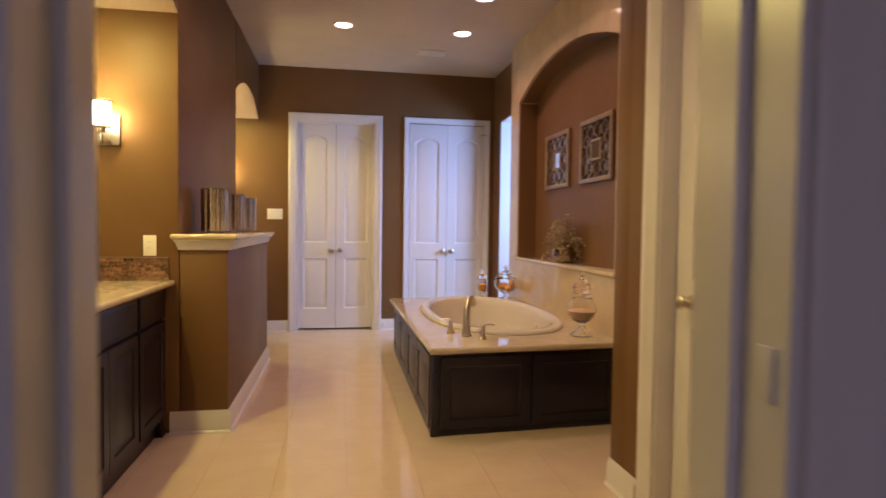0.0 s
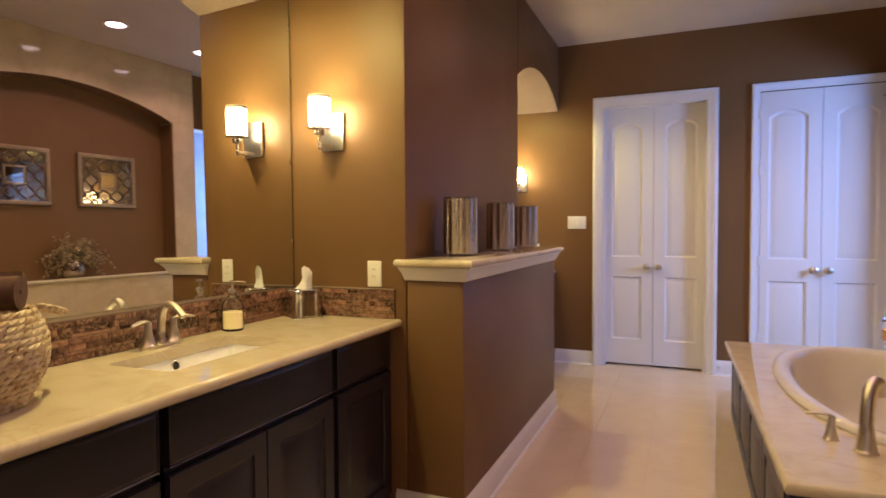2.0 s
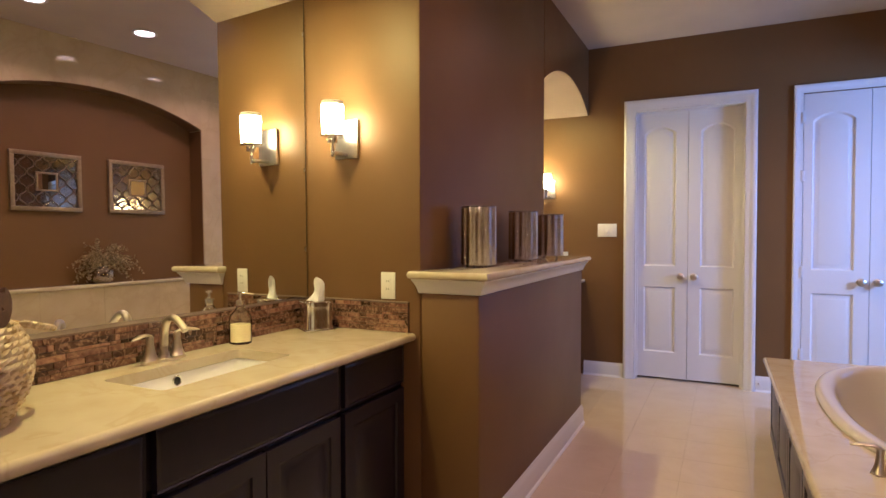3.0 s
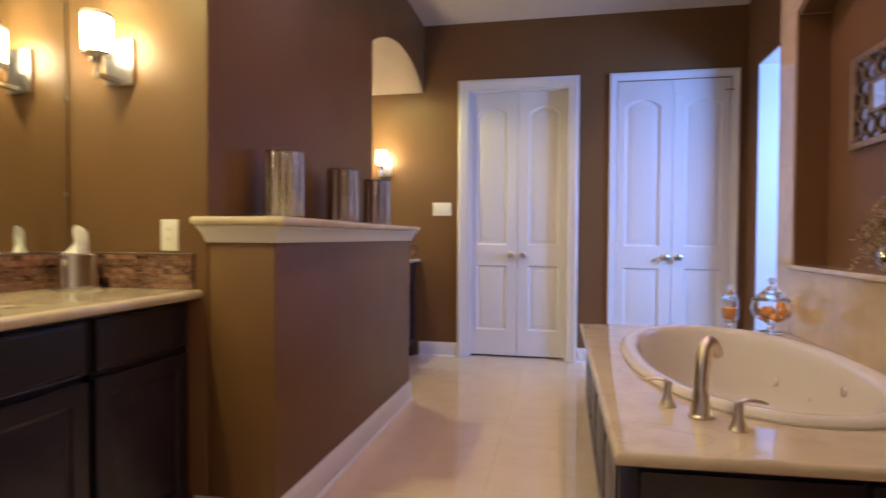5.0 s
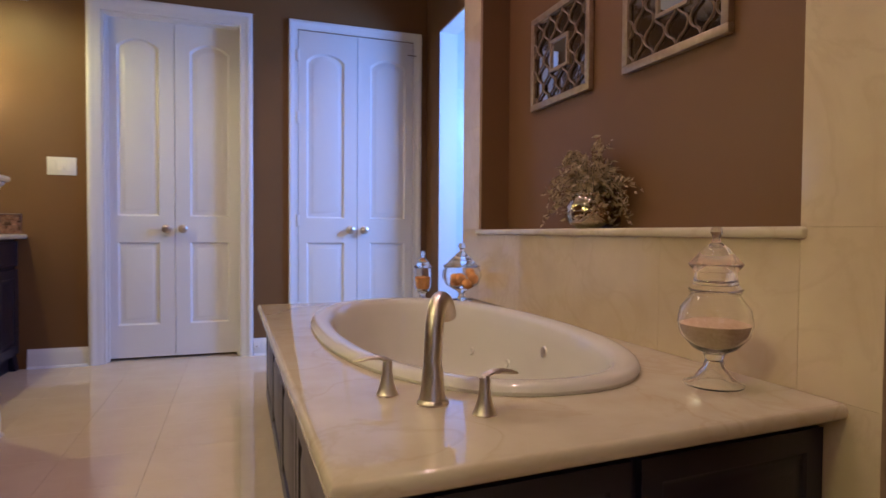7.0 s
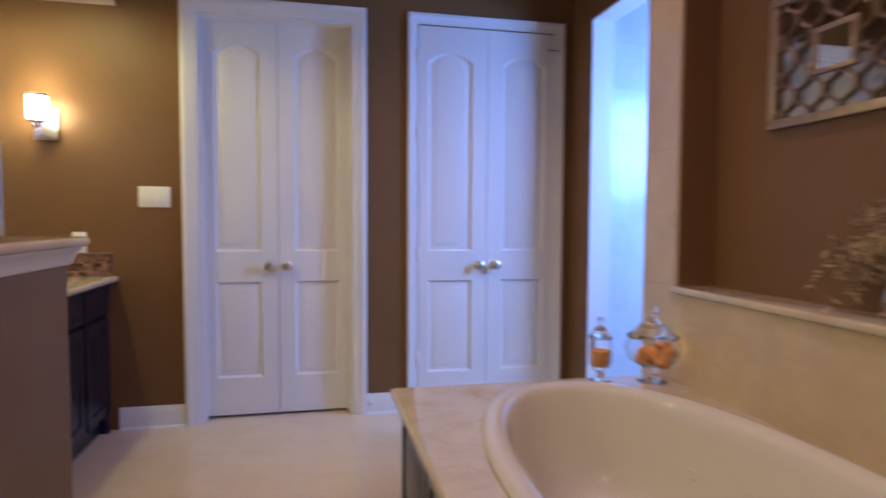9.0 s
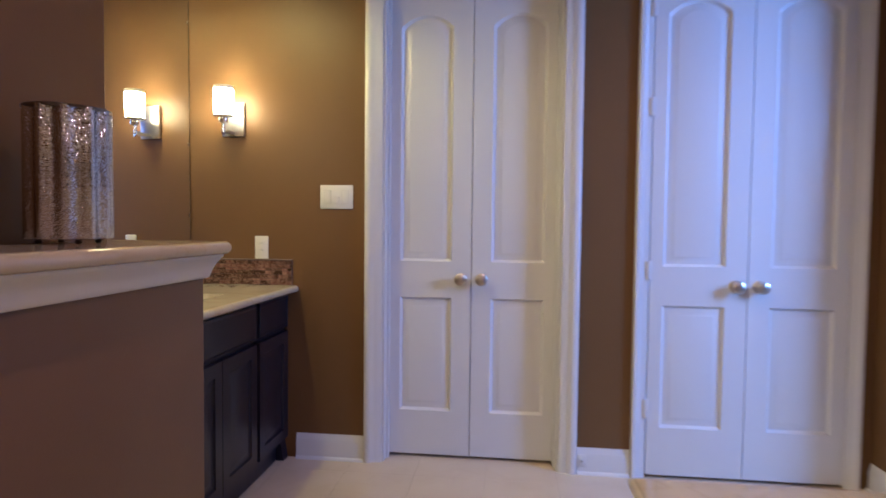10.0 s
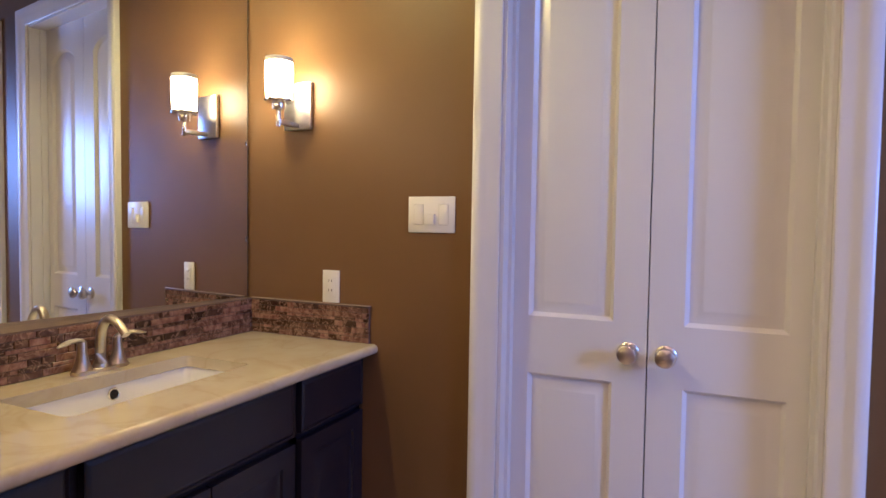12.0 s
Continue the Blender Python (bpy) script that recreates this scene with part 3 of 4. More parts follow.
def drawer_front(w, h):
    return panel_slab(w, h, 0.020, [(0.004, w - 0.004, 0.004, h - 0.004, 0)], ((0, 0.005), (0.010, 0.0), (0.012, 0.0)))


def front_at(parent, name, bm, y0, z0):
    """A front on a cabinet whose face looks to +x; local y runs along the wall."""
    return part(name, bm, ESPRESSO, parent, m=pose(0.002, y0, z0, 0, 0, 90))


def vanity(y0, y1, splits, name_label):
    """Three units side by side along the wall: drawers and a door at each end, the sink unit between."""
    units = []
    for k, (a, b) in enumerate(zip(splits, splits[1:])):
        v = thing("vanity_cabinet", pose(-1.005, a, 0), name_label, "cabinet", "vanity cabinets")
        w = b - a
        part("body", boxes((-0.53, -0.021, 0.001, 0.018, 0.095, 0.700), (-0.53, -0.021, w - 0.018, w - 0.001, 0.095, 0.700), (-0.53, -0.021, 0.018, w - 0.018, 0.095, 0.113), (-0.53, -0.52, 0.018, w - 0.018, 0.113, 0.700), (-0.040, -0.021, 0.001, w - 0.001, 0.113, CTZ - 0.037)), ESPRESSO, v)
        part("toe_kick", boxes((-0.52, -0.046, 0.001, w - 0.001, 0.0, 0.095)), ESPRESSO, v)
        if b > y1 - 0.01:
            part("foot", prism([(-0.045, 0.094), (-0.021, 0.094), (-0.004, 0.0), (-0.045, 0.0)], "y", w - 0.060, w - 0.001), ESPRESSO, v)
        front_at(v, "drawer_front", drawer_front(w - 0.030, 0.160), 0.015, 0.692)
        if w > 0.55:
            d = (w - 0.036) / 2
            front_at(v, "cabinet_door", cabinet_front(d, 0.555), 0.015, 0.115)
            front_at(v, "cabinet_door", cabinet_front(d, 0.555), 0.021 + d, 0.115)
        else:
            front_at(v, "cabinet_door", cabinet_front(w - 0.030, 0.555), 0.015, 0.115)
        units.append(v)
    return units


vanity(YA0, YA1, (YA0 + 0.002, 2.295, 3.080, YA1 - 0.002), "dark espresso raised panel vanity cabinet under the cream counter")
vanity(YB0, Y_N, (YB0 + 0.002, 5.85, 6.525, Y_N - 0.002), "dark espresso raised panel vanity cabinet under the cream counter")


def countertop(y0, y1, hole, label):
    m = thing("countertop", pose(0, 0, 0), label, "countertop")
    xs, ys = (-1.555, -0.972), (y0 + 0.002, y1 - 0.002)
    out = [(xs[0], ys[0]), (xs[1], ys[0]), (xs[1], ys[1]), (xs[0], ys[1])]
    part("slab", slab_with_hole(out, hole, CTZ - 0.035, CTZ), MARBLE, m)
    turn = [(-0.9695 + 0.0175 * math.cos(a), CTZ - 0.0175 + 0.0175 * math.sin(a)) for a in (-math.pi / 2 + math.pi * k / 10 for k in range(11))]
    part("bullnose_edge", smoothed(prism([(xs[1], CTZ - 0.035)] + turn + [(xs[1], CTZ)], "y", *ys)), MARBLE, m, "rounded polished marble edge")
    return m


def rounded_rect(x0, x1, y0, y1, r, n=5):
    pts = []
    for cx, cy, a0 in ((x1 - r, y1 - r, 0), (x0 + r, y1 - r, 90), (x0 + r, y0 + r, 180), (x1 - r, y0 + r, 270)):
        pts += [(cx + r * math.cos(radians(a0 + 90 * k / n)), cy + r * math.sin(radians(a0 + 90 * k / n))) for k in range(n + 1)]
    return pts


SINKS = ((2.435, 2.965), (5.920, 6.470))
SX = (-1.395, -1.135)
countertop(YA0, YA1, rounded_rect(*SX, *SINKS[0], 0.022), "polished cream marble countertop with a bullnose edge")
countertop(YB0, Y_N, rounded_rect(*SX, *SINKS[1], 0.022), "polished cream marble countertop with a bullnose edge")


def sink(y0, y1, off):
    s = thing("sink", pose((SX[0] + SX[1]) / 2, (y0 + y1) / 2, CTZ - 0.036), "white rectangular undermount porcelain sink", "sink")
    hx, hy = (SX[1] - SX[0]) / 2, (y1 - y0) / 2
    bm = bmesh.new()
    rows = []
    for o, z, r in ((-0.02, -0.001, 0.03), (-0.004, -0.001, 0.024), (-0.003, -0.006, 0.024), (0.004, -0.06, 0.03), (0.012, -0.105, 0.04), (0.030, -0.125, 0.045), (0.070, -0.132, 0.03)):
        rows.append([bm.verts.new((x, y, z)) for x, y in rounded_rect(-hx + o, hx - o, -hy + o, hy - o, r)])
    for p, q in zip(rows, rows[1:]):
        for i in range(len(p)):
            bm.faces.new((p[i], p[(i + 1) % len(p)], q[(i + 1) % len(p)], q[i]))
    bm.faces.new(rows[-1])
    bmesh.ops.recalc_face_normals(bm, faces=bm.faces[:])
    bmesh.ops.reverse_faces(bm, faces=bm.faces[:])
    part("basin", bm, PORCELAIN, s)
    ring = lathe([(0.0135, 0), (0.017, 0), (0.018, 0.003), (0.016, 0.005), (0.0135, 0.004), (0.0135, 0)], 24)
    part("overflow_ring", ring, CHROME, s, "chrome overflow ring", pose(-hx + 0.004, off, -0.022, 0, 84, 0))
    part("overflow_hole", lathe([(0, 0), (0.0138, 0), (0.0138, 0.003), (0, 0.003)], 20), BLACK, s, "dark overflow hole", pose(-hx + 0.004, off, -0.022, 0, 84, 0))
    part("drain", lathe([(0, 0.004), (0.016, 0.005), (0.022, 0.003), (0.023, 0)], 24), CHROME, s, "chrome drain", pose(0, 0, -0.1318))
    return s


for (a, b), off in zip(SINKS, (-0.010, 0.018)):
    sink(a, b, off)


def bezier(p0, p1, p2, p3, n):
    p0, p1, p2, p3 = map(Vector, (p0, p1, p2, p3))
    return [(1 - t) ** 3 * p0 + 3 * (1 - t) ** 2 * t * p1 + 3 * (1 - t) * t * t * p2 + t ** 3 * p3 for t in (k / n for k in range(n + 1))]


def handle_parts(f, at, out, scale, mat):
    """A flared post with a lever that points along out."""
    post = part("handle_post", lathe([(0, 0), (0.028, 0), (0.0285, 0.004), (0.024, 0.012), (0.017, 0.035), (0.013, 0.060), (0.0125, 0.082), (0.010, 0.090), (0, 0.092)], 24), mat, f, m=pose(*at) @ Matrix.Scale(scale, 4))
    ang = math.degrees(math.atan2(out[1], out[0]))
    pts = [(-0.012, 0, 0.082), (0.0, 0, 0.090), (0.02, 0, 0.096), (0.045, 0, 0.096), (0.07, 0, 0.091), (0.088, 0, 0.087)]
    part("lever", tube(pts, [0.007, 0.011, 0.012, 0.0125, 0.011, 0.004], 14, 0.5), mat, post, m=pose(0, 0, 0, 0, 0, ang))


def basin_faucet(x, y):
    f = thing("faucet", pose(x, y, CTZ), "brushed nickel centreset basin faucet with two levers", "faucet")
    pts = [(0, 0, 0), (0, 0, 0.02)] + bezier((0, 0, 0.05), (0, 0, 0.168), (0.05, 0, 0.170), (0.105, 0, 0.108), 12)
    part("spout", tube(pts, [0.023, 0.018] + [0.0135 - 0.0002 * k for k in range(13)], 18), NICKEL, f)
    part("spout_base", lathe([(0, 0), (0.029, 0), (0.0295, 0.004), (0.025, 0.010), (0, 0.010)], 24), NICKEL, f)
    part("base_plate", prism(ellipse(0, 0, 0.027, 0.083, 40, 3.0), "z", 0.0, 0.009), NICKEL, f)
    handle_parts(f, (0, -0.053, 0.008), (0.25, -1, 0), 0.92, NICKEL)
    handle_parts(f, (0, 0.053, 0.008), (0.25, 1, 0), 0.92, NICKEL)
    return f


basin_faucet(-1.468, 2.705)
basin_faucet(-1.455, 6.222)

# mirrors on the alcove backs, from the backsplash up under the vault; neither hangs quite square to the room
for a, b, x, lean, turn in ((YA0, YA1, -1.533, -0.5, -2.0), (YB0, Y_N, -1.540, -0.26, -4.7)):
    m = thing("wall_mirror", pose(x, b, 1.5, 0, lean, turn), "large frameless mirror over the vanity backsplash", "mirror", "vanity mirrors")
    low, top = 1.036 - 1.5, SPRING - 0.012 - 1.5
    part("silvered_glass", boxes((-0.006, 0.0, a - b + 0.03, -0.008, low, top)), MIRROR, m)
    part("dark_edge", boxes((-0.006, 0.0004, -0.008, -0.0055, low, top)), BLACK, m, "dark mirror edge")
    for z in (-0.25, 0.12, 0.75):
        part("clip", boxes((0.0, 0.004, -0.016, -0.006, z, z + 0.02), bevel=0.001), CHROME, m, "small chrome clip")

# ---- wall fittings ----


def sconce(x, y, turn=0):
    s = thing("wall_sconce", pose(x, y, 1.75, 0, 0, turn), "lit chrome wall sconce with an opal glass cup shade", "wall lamp", "vanity sconces")
    part("backplate", boxes((-0.060, 0.060, -0.018, -0.001, -0.080, 0.092), bevel=0.003), SATIN, s)
    part("arm", boxes((-0.012, 0.012, -0.117, -0.017, -0.074, -0.058), bevel=0.002), SATIN, s)
    part("stem", lathe([(0, -0.086), (0.0065, -0.085), (0.0075, -0.078), (0.0075, -0.026), (0, -0.026)], 20), CHROME, s, m=pose(0, -0.117, 0))
    part("cup", lathe([(0, -0.028), (0.021, -0.027), (0.023, -0.022), (0.023, -0.004), (0.030, 0.000), (0, 0.000)], 28), CHROME, s, m=pose(0, -0.117, 0))
    part("gallery", lathe([(0, 0.0), (0.044, 0.0), (0.049, 0.003), (0.050, 0.008), (0.046, 0.012), (0, 0.012)], 64, 8, 0.06), CHROME, s, "scalloped chrome gallery", pose(0, -0.117, 0))
    shade = [(0, 0.0135), (0.042, 0.0135), (0.0450, 0.018), (0.0470, 0.060), (0.0480, 0.100), (0.0480, 0.138), (0.0445, 0.138), (0.0440, 0.100), (0.040, 0.024), (0, 0.022)]
    part("shade", lathe(shade, 36), SHADE_GLOW, s, "glowing opal glass shade", pose(0, -0.117, 0))
    part("shade_rim", lathe([(0.0480, 0.1385), (0.0482, 0.152), (0.0465, 0.154), (0.0448, 0.152), (0.0445, 0.1385), (0.0480, 0.1385)], 36), OPAL_RIM, s, "clear frosted rim of the shade", pose(0, -0.117, 0))
    return s


sconce(-1.298, YA1)
sconce(-1.298, Y_N)
# unseen facing pair, added to light the side walls evenly
sconce(-1.298, YA0, 180)
sconce(-1.298, YB0, 180)


def wall_plate(x, y, z, w, h, kind, label):
    p = thing("switch_plate" if kind == "switch" else "outlet_plate", pose(x, y, z), label, "switch" if kind == "switch" else "outlet")
    part("plate", boxes((-w / 2, w / 2, -0.007, -0.0005, -h / 2, h / 2), bevel=0.003), PLASTIC, p)
    if kind == "switch":
        for k in (-1, 1):
            # thin grey border paints the shade of the gap round each rocker
            part("rocker_gap_shade", boxes((k * 0.046 - 0.0180, k * 0.046 + 0.0180, -0.0074, -0.0065, -0.035, 0.035)), GAP_SHADE, p)
            part("rocker", boxes((k * 0.046 - 0.0168, k * 0.046 + 0.0168, -0.0095, -0.0065, -0.0338, 0.0338), bevel=0.002), PLASTIC, p)
        part("toggle", boxes((-0.0155, 0.0155, -0.018, -0.0068, -0.034, 0.002), bevel=0.002), PLASTIC, p, "paddle switch pressed down")
    else:
        part("receptacle", boxes((-0.017, 0.017, -0.010, -0.0065, -0.033, 0.033), bevel=0.002), PLASTIC, p)
        for z0 in (-0.018, 0.016):
            for k in (-0.007, 0.005):
                part("slot", boxes((k, k + 0.002, -0.0105, -0.0098, z0, z0 + 0.009)), BLACK, p, "dark slot")
    return p


wall_plate(-0.750, Y_N, 1.361, 0.172, 0.121, "switch", "white wall plate with two rockers and a centre paddle")
wall_plate(-1.150, Y_N, 1.098, 0.072, 0.118, "outlet", "white power outlet plate over the backsplash")
wall_plate(-1.088, YA1, 1.104, 0.072, 0.118, "outlet", "white power outlet plate over the backsplash")

# cable outlet low on the baseboard between the closet doors
jack = thing("baseboard_jack", pose(0.50, Y_N - 0.0165, 0.07), "small white jack on the baseboard", "jack")
part("plate", boxes((-0.022, 0.022, -0.004, 0, -0.03, 0.03), bevel=0.0015), PLASTIC, jack)
part("stud", lathe([(0, 0), (0.006, 0), (0.006, 0.008), (0, 0.008)], 12), CHROME, jack, "metal stud", pose(0, -0.004, 0, 90, 0, 0))

# ceiling fittings, the unseen added downlights included
for cx, cy, cz in [(x, y, H) for x, y, w in CANS] + [(x, y, SPRING + RISE - 0.0055) for x, y, w in VAULT_CANS]:
    c = thing("recessed_light", pose(cx, cy, cz), "lit round recessed ceiling light with a white trim", "ceiling light", "recessed ceiling lights")
    part("trim", lathe([(0.074, -0.001), (0.098, -0.001), (0.100, -0.005), (0.094, -0.009), (0.078, -0.009), (0.074, -0.001)], 36), WHITE, c)
    part("lens", lathe([(0, -0.003), (0.073, -0.003), (0.073, -0.0015), (0, -0.0015)], 36), CAN_GLOW, c, "glowing lens")
vent = thing("ceiling_vent", pose(0.92, 6.04, H), "white slotted ceiling air vent", "vent")
part("frame", boxes((-0.14, 0.14, -0.095, -0.075, -0.010, -0.001), (-0.14, 0.14, 0.075, 0.095, -0.010, -0.001), (-0.14, -0.12, -0.075, 0.075, -0.010, -0.001), (0.12, 0.14, -0.075, 0.075, -0.010, -0.001), bevel=0.002), WHITE, vent)
part("backing", boxes((-0.12, 0.12, -0.075, 0.075, -0.003, -0.001)), GROUT, vent)
for k in range(9):
    y = -0.066 + k * 0.0165
    part("slat", prism([(y, -0.004), (y + 0.010, -0.010), (y + 0.011, -0.009), (y + 0.001, -0.003)], "x", -0.12, 0.12), WHITE, vent)

# ---- tub ----
DX, DY0, DY1, DZ = 0.468, 3.205, 5.62, 0.535
TC, TR = (1.152, 4.525), (0.507, 0.98)
deck = thing("tub_platform", pose(0, 0, 0), "cream marble tub platform with dark espresso panelled sides", "tub platform")
SKEW = 3.3
DYR = DY0 + (X_S - DX) * math.tan(radians(SKEW))
deck_out = [(DX + 0.030, DY0), (X_S + 0.03, DYR), (X_S + 0.03, DY1), (DX, DY1)]
part("slab", slab_with_hole(deck_out, ellipse(*TC, TR[0] - 0.05, TR[1] - 0.05, 72, 2.25), DZ - 0.040, DZ, 0.019), MARBLE, deck)
FX, FY = 0.518, DY0 + 0.065
base = deck
front = pose(FX, FY, 0, 0, 0, SKEW)
long = (X_S - FX) / math.cos(radians(SKEW)) - 0.004
part("front_carcass", boxes((0.02, long, 0.012, 0.030, 0, DZ - 0.041)), ESPRESSO, base, m=front)
part("side_carcass", boxes((FX + 0.012, FX + 0.03, FY + 0.05, DY1 - 0.03, 0, DZ - 0.041), (FX + 0.03, X_S, DY1 - 0.048, DY1 - 0.03, 0, DZ - 0.041)), ESPRESSO, base)
part("corner_post", boxes((FX, FX + 0.05, FY, FY + 0.056, 0, DZ - 0.041), bevel=0.003), ESPRESSO, base)
part("front_plinth", boxes((0.05, long, 0.004, 0.012, 0, 0.035)), ESPRESSO, base, m=front)
part("side_plinth", boxes((FX + 0.004, FX + 0.012, FY + 0.056, DY1 - 0.03, 0, 0.035)), ESPRESSO, base)
fw, fh = 0.555, 0.425
for k in range(2):
    part("front_panel", cabinet_front(fw, fh), ESPRESSO, base, m=front @ pose(0.055 + k * (fw + 0.025), -0.006, 0.040))
lw = (DY1 - 0.03 - FY - 0.06 - 0.06) / 4
for k in range(4):
    part("side_panel", cabinet_front(lw, fh), ESPRESSO, base, m=pose(FX - 0.006, FY + 0.055 + (k + 1) * lw + k * 0.02, 0.040, 0, 0, -90))

tub = thing("bathtub", pose(*TC, DZ), "ivory oval drop-in bathtub with a rolled rim", "bathtub")
bm = bmesh.new()
rows = []
for o, z in ((0.0, 0.001), (-0.002, 0.010), (0.004, 0.022), (0.016, 0.029), (0.034, 0.031), (0.060, 0.028), (0.078, 0.018), (0.088, 0.0), (0.098, -0.05), (0.112, -0.14), (0.130, -0.24), (0.155, -0.32), (0.195, -0.37), (0.25, -0.395), (0.32, -0.405)):
    rows.append([bm.verts.new((x, y, z)) for x, y in ellipse(0, 0, TR[0] - o, TR[1] - o, 72, 2.25)])
for p, q in zip(rows, rows[1:]):
    for i in range(len(p)):
        bm.faces.new((p[i], p[(i + 1) % len(p)], q[(i + 1) % len(p)], q[i]))
bm.faces.new(rows[-1])
bmesh.ops.recalc_face_normals(bm, faces=bm.faces[:])
if sum(f.normal.z * f.calc_area() for f in bm.faces) < 0:
    bmesh.ops.reverse_faces(bm, faces=bm.faces[:])
part("shell", bm, TUB_WHITE, tub)
part("overflow_cover", lathe([(0, 0.008), (0.018, 0.007), (0.023, 0.003), (0.024, 0)], 24), NICKEL, tub, "satin nickel overflow cover", pose(0.40, -0.10, -0.09, 0, -82, 0))
part("drain", lathe([(0, 0.008), (0.028, 0.007), (0.034, 0.003), (0.035, 0)], 24), NICKEL, tub, "satin nickel drain", pose(0, 0, -0.404))
for y in (-0.45, 0.2, 0.5):
    part("jet", lathe([(0, 0.004), (0.010, 0.004), (0.016, 0.006), (0.020, 0.002), (0.021, 0)], 20), TUB_WHITE, tub, "ivory water jet", pose((TR[0] - 0.118) * math.sqrt(1 - (y / 0.92) ** 2), y, -0.20, 0, -80, 0))

tf = thing("tub_faucet", pose(0.792, 3.585, DZ), "brushed nickel tub filler with a tall curved spout and two levers", "faucet")
aim = Vector((0.62, 0.78, 0)).normalized()
pts = [(0, 0, 0), (0, 0, 0.03), (0, 0, 0.08)] + [aim * p.x + Vector((0, 0, p.z)) for p in bezier((0.0, 0, 0.10), (0.005, 0, 0.23), (0.045, 0, 0.275), (0.100, 0, 0.190), 14)]
part("spout", tube(pts, [0.034, 0.028, 0.024] + [0.0215] * 9 + [0.022, 0.023, 0.024, 0.0245, 0.024, 0.023], 20), NICKEL, tf)
part("spout_base", lathe([(0, 0), (0.037, 0), (0.0375, 0.005), (0.033, 0.012), (0, 0.012)], 28), NICKEL, tf)
handle_parts(tf, (-0.082, 0.103, 0), (-0.9, 0.2, 0), 0.95, NICKEL)
handle_parts(tf, (0.082, -0.112, 0), (0.9, 0.1, 0), 0.95, NICKEL)

# niche sill and the strip of trim under it
structure("niche_sill", boxes((X_S - 0.018, 1.898, N0 - 0.02, N1 + 0.02, SILL - 0.03, SILL + 0.002), bevel=0.012, seg=3), MARBLE, "cream stone sill of the niche")

# ---- pictures in the niche ----


def fret_picture(y):
    p = thing("framed_fretwork", pose(1.897, y, 1.587), "square champagne frame with bronze fretwork over antiqued mirror", "wall decor", "framed fretwork pair")
    s = 0.28
    part("frame", boxes((-0.028, -0.001, -s, s, 0, 0.034), (-0.028, -0.001, -s, s, 0.456, 0.49), (-0.028, -0.001, -s, -s + 0.034, 0.034, 0.456), (-0.028, -0.001, s - 0.034, s, 0.034, 0.456), bevel=0.004), FRAME_GOLD, p)
    part("mirror_backing", boxes((-0.008, -0.002, -s + 0.034, s - 0.034, 0.034, 0.456)), ANTIQUE, p, "antiqued mirror glass")
    part("centre_frame", boxes((-0.022, -0.008, -0.085, 0.085, 0.165, 0.180), (-0.022, -0.008, -0.085, 0.085, 0.310, 0.325), (-0.022, -0.008, -0.085, -0.070, 0.180, 0.310), (-0.022, -0.008, 0.070, 0.085, 0.180, 0.310), bevel=0.002), FRAME_GOLD, p)
    part("centre_glass", boxes((-0.014, -0.009, -0.070, 0.070, 0.180, 0.310)), MIRROR, p, "small square mirror")
    cols, rws, w = 8, 3, 0.492 / 8
    for c in range(cols + 1):
        pts = []
        for k in range(49):
            t = k / 48
            sway = math.cos(t * rws * 2 * math.pi) * (1 if c % 2 else -1)
            sway = math.copysign(abs(sway) ** 0.62, sway)
            y0 = min(s - 0.035, max(-s + 0.035, -s + 0.034 + w * c + sway * w * 0.42))
            pts.append((-0.0165, y0, 0.034 + t * 0.422))
        runs, run = [], []
        for q in pts:
            inside = abs(q[1]) < 0.078 and 0.172 < q[2] < 0.318
            if inside:
                runs.append(run)
                run = []
            else:
                run.append(q)
        runs.append(run)
        for run in runs:
            if len(run) > 2:
                part("fret", tube(run, 0.0062, 8, 0.7), FRET, p)
    return p


fret_picture(4.897)
fret_picture(4.095)

# ---- plant in the niche ----
plant = thing("dried_plant", pose(1.80, 4.49, SILL + 0.002), "dried olive sprigs in a round mercury glass bowl", "plant")
part("bowl", lathe([(0, 0), (0.045, 0.0), (0.075, 0.02), (0.088, 0.055), (0.086, 0.085), (0.070, 0.115), (0.056, 0.128), (0.058, 0.134), (0.050, 0.130), (0.060, 0.112), (0.076, 0.085), (0.078, 0.055), (0.06, 0.022), (0, 0.012)], 36), BULB_GLASS, plant, "mercury glass bowl", Matrix.Scale(1.12, 4))
rnd = random.Random(7)
leaf_bm, stem_bm = bmesh.new(), []
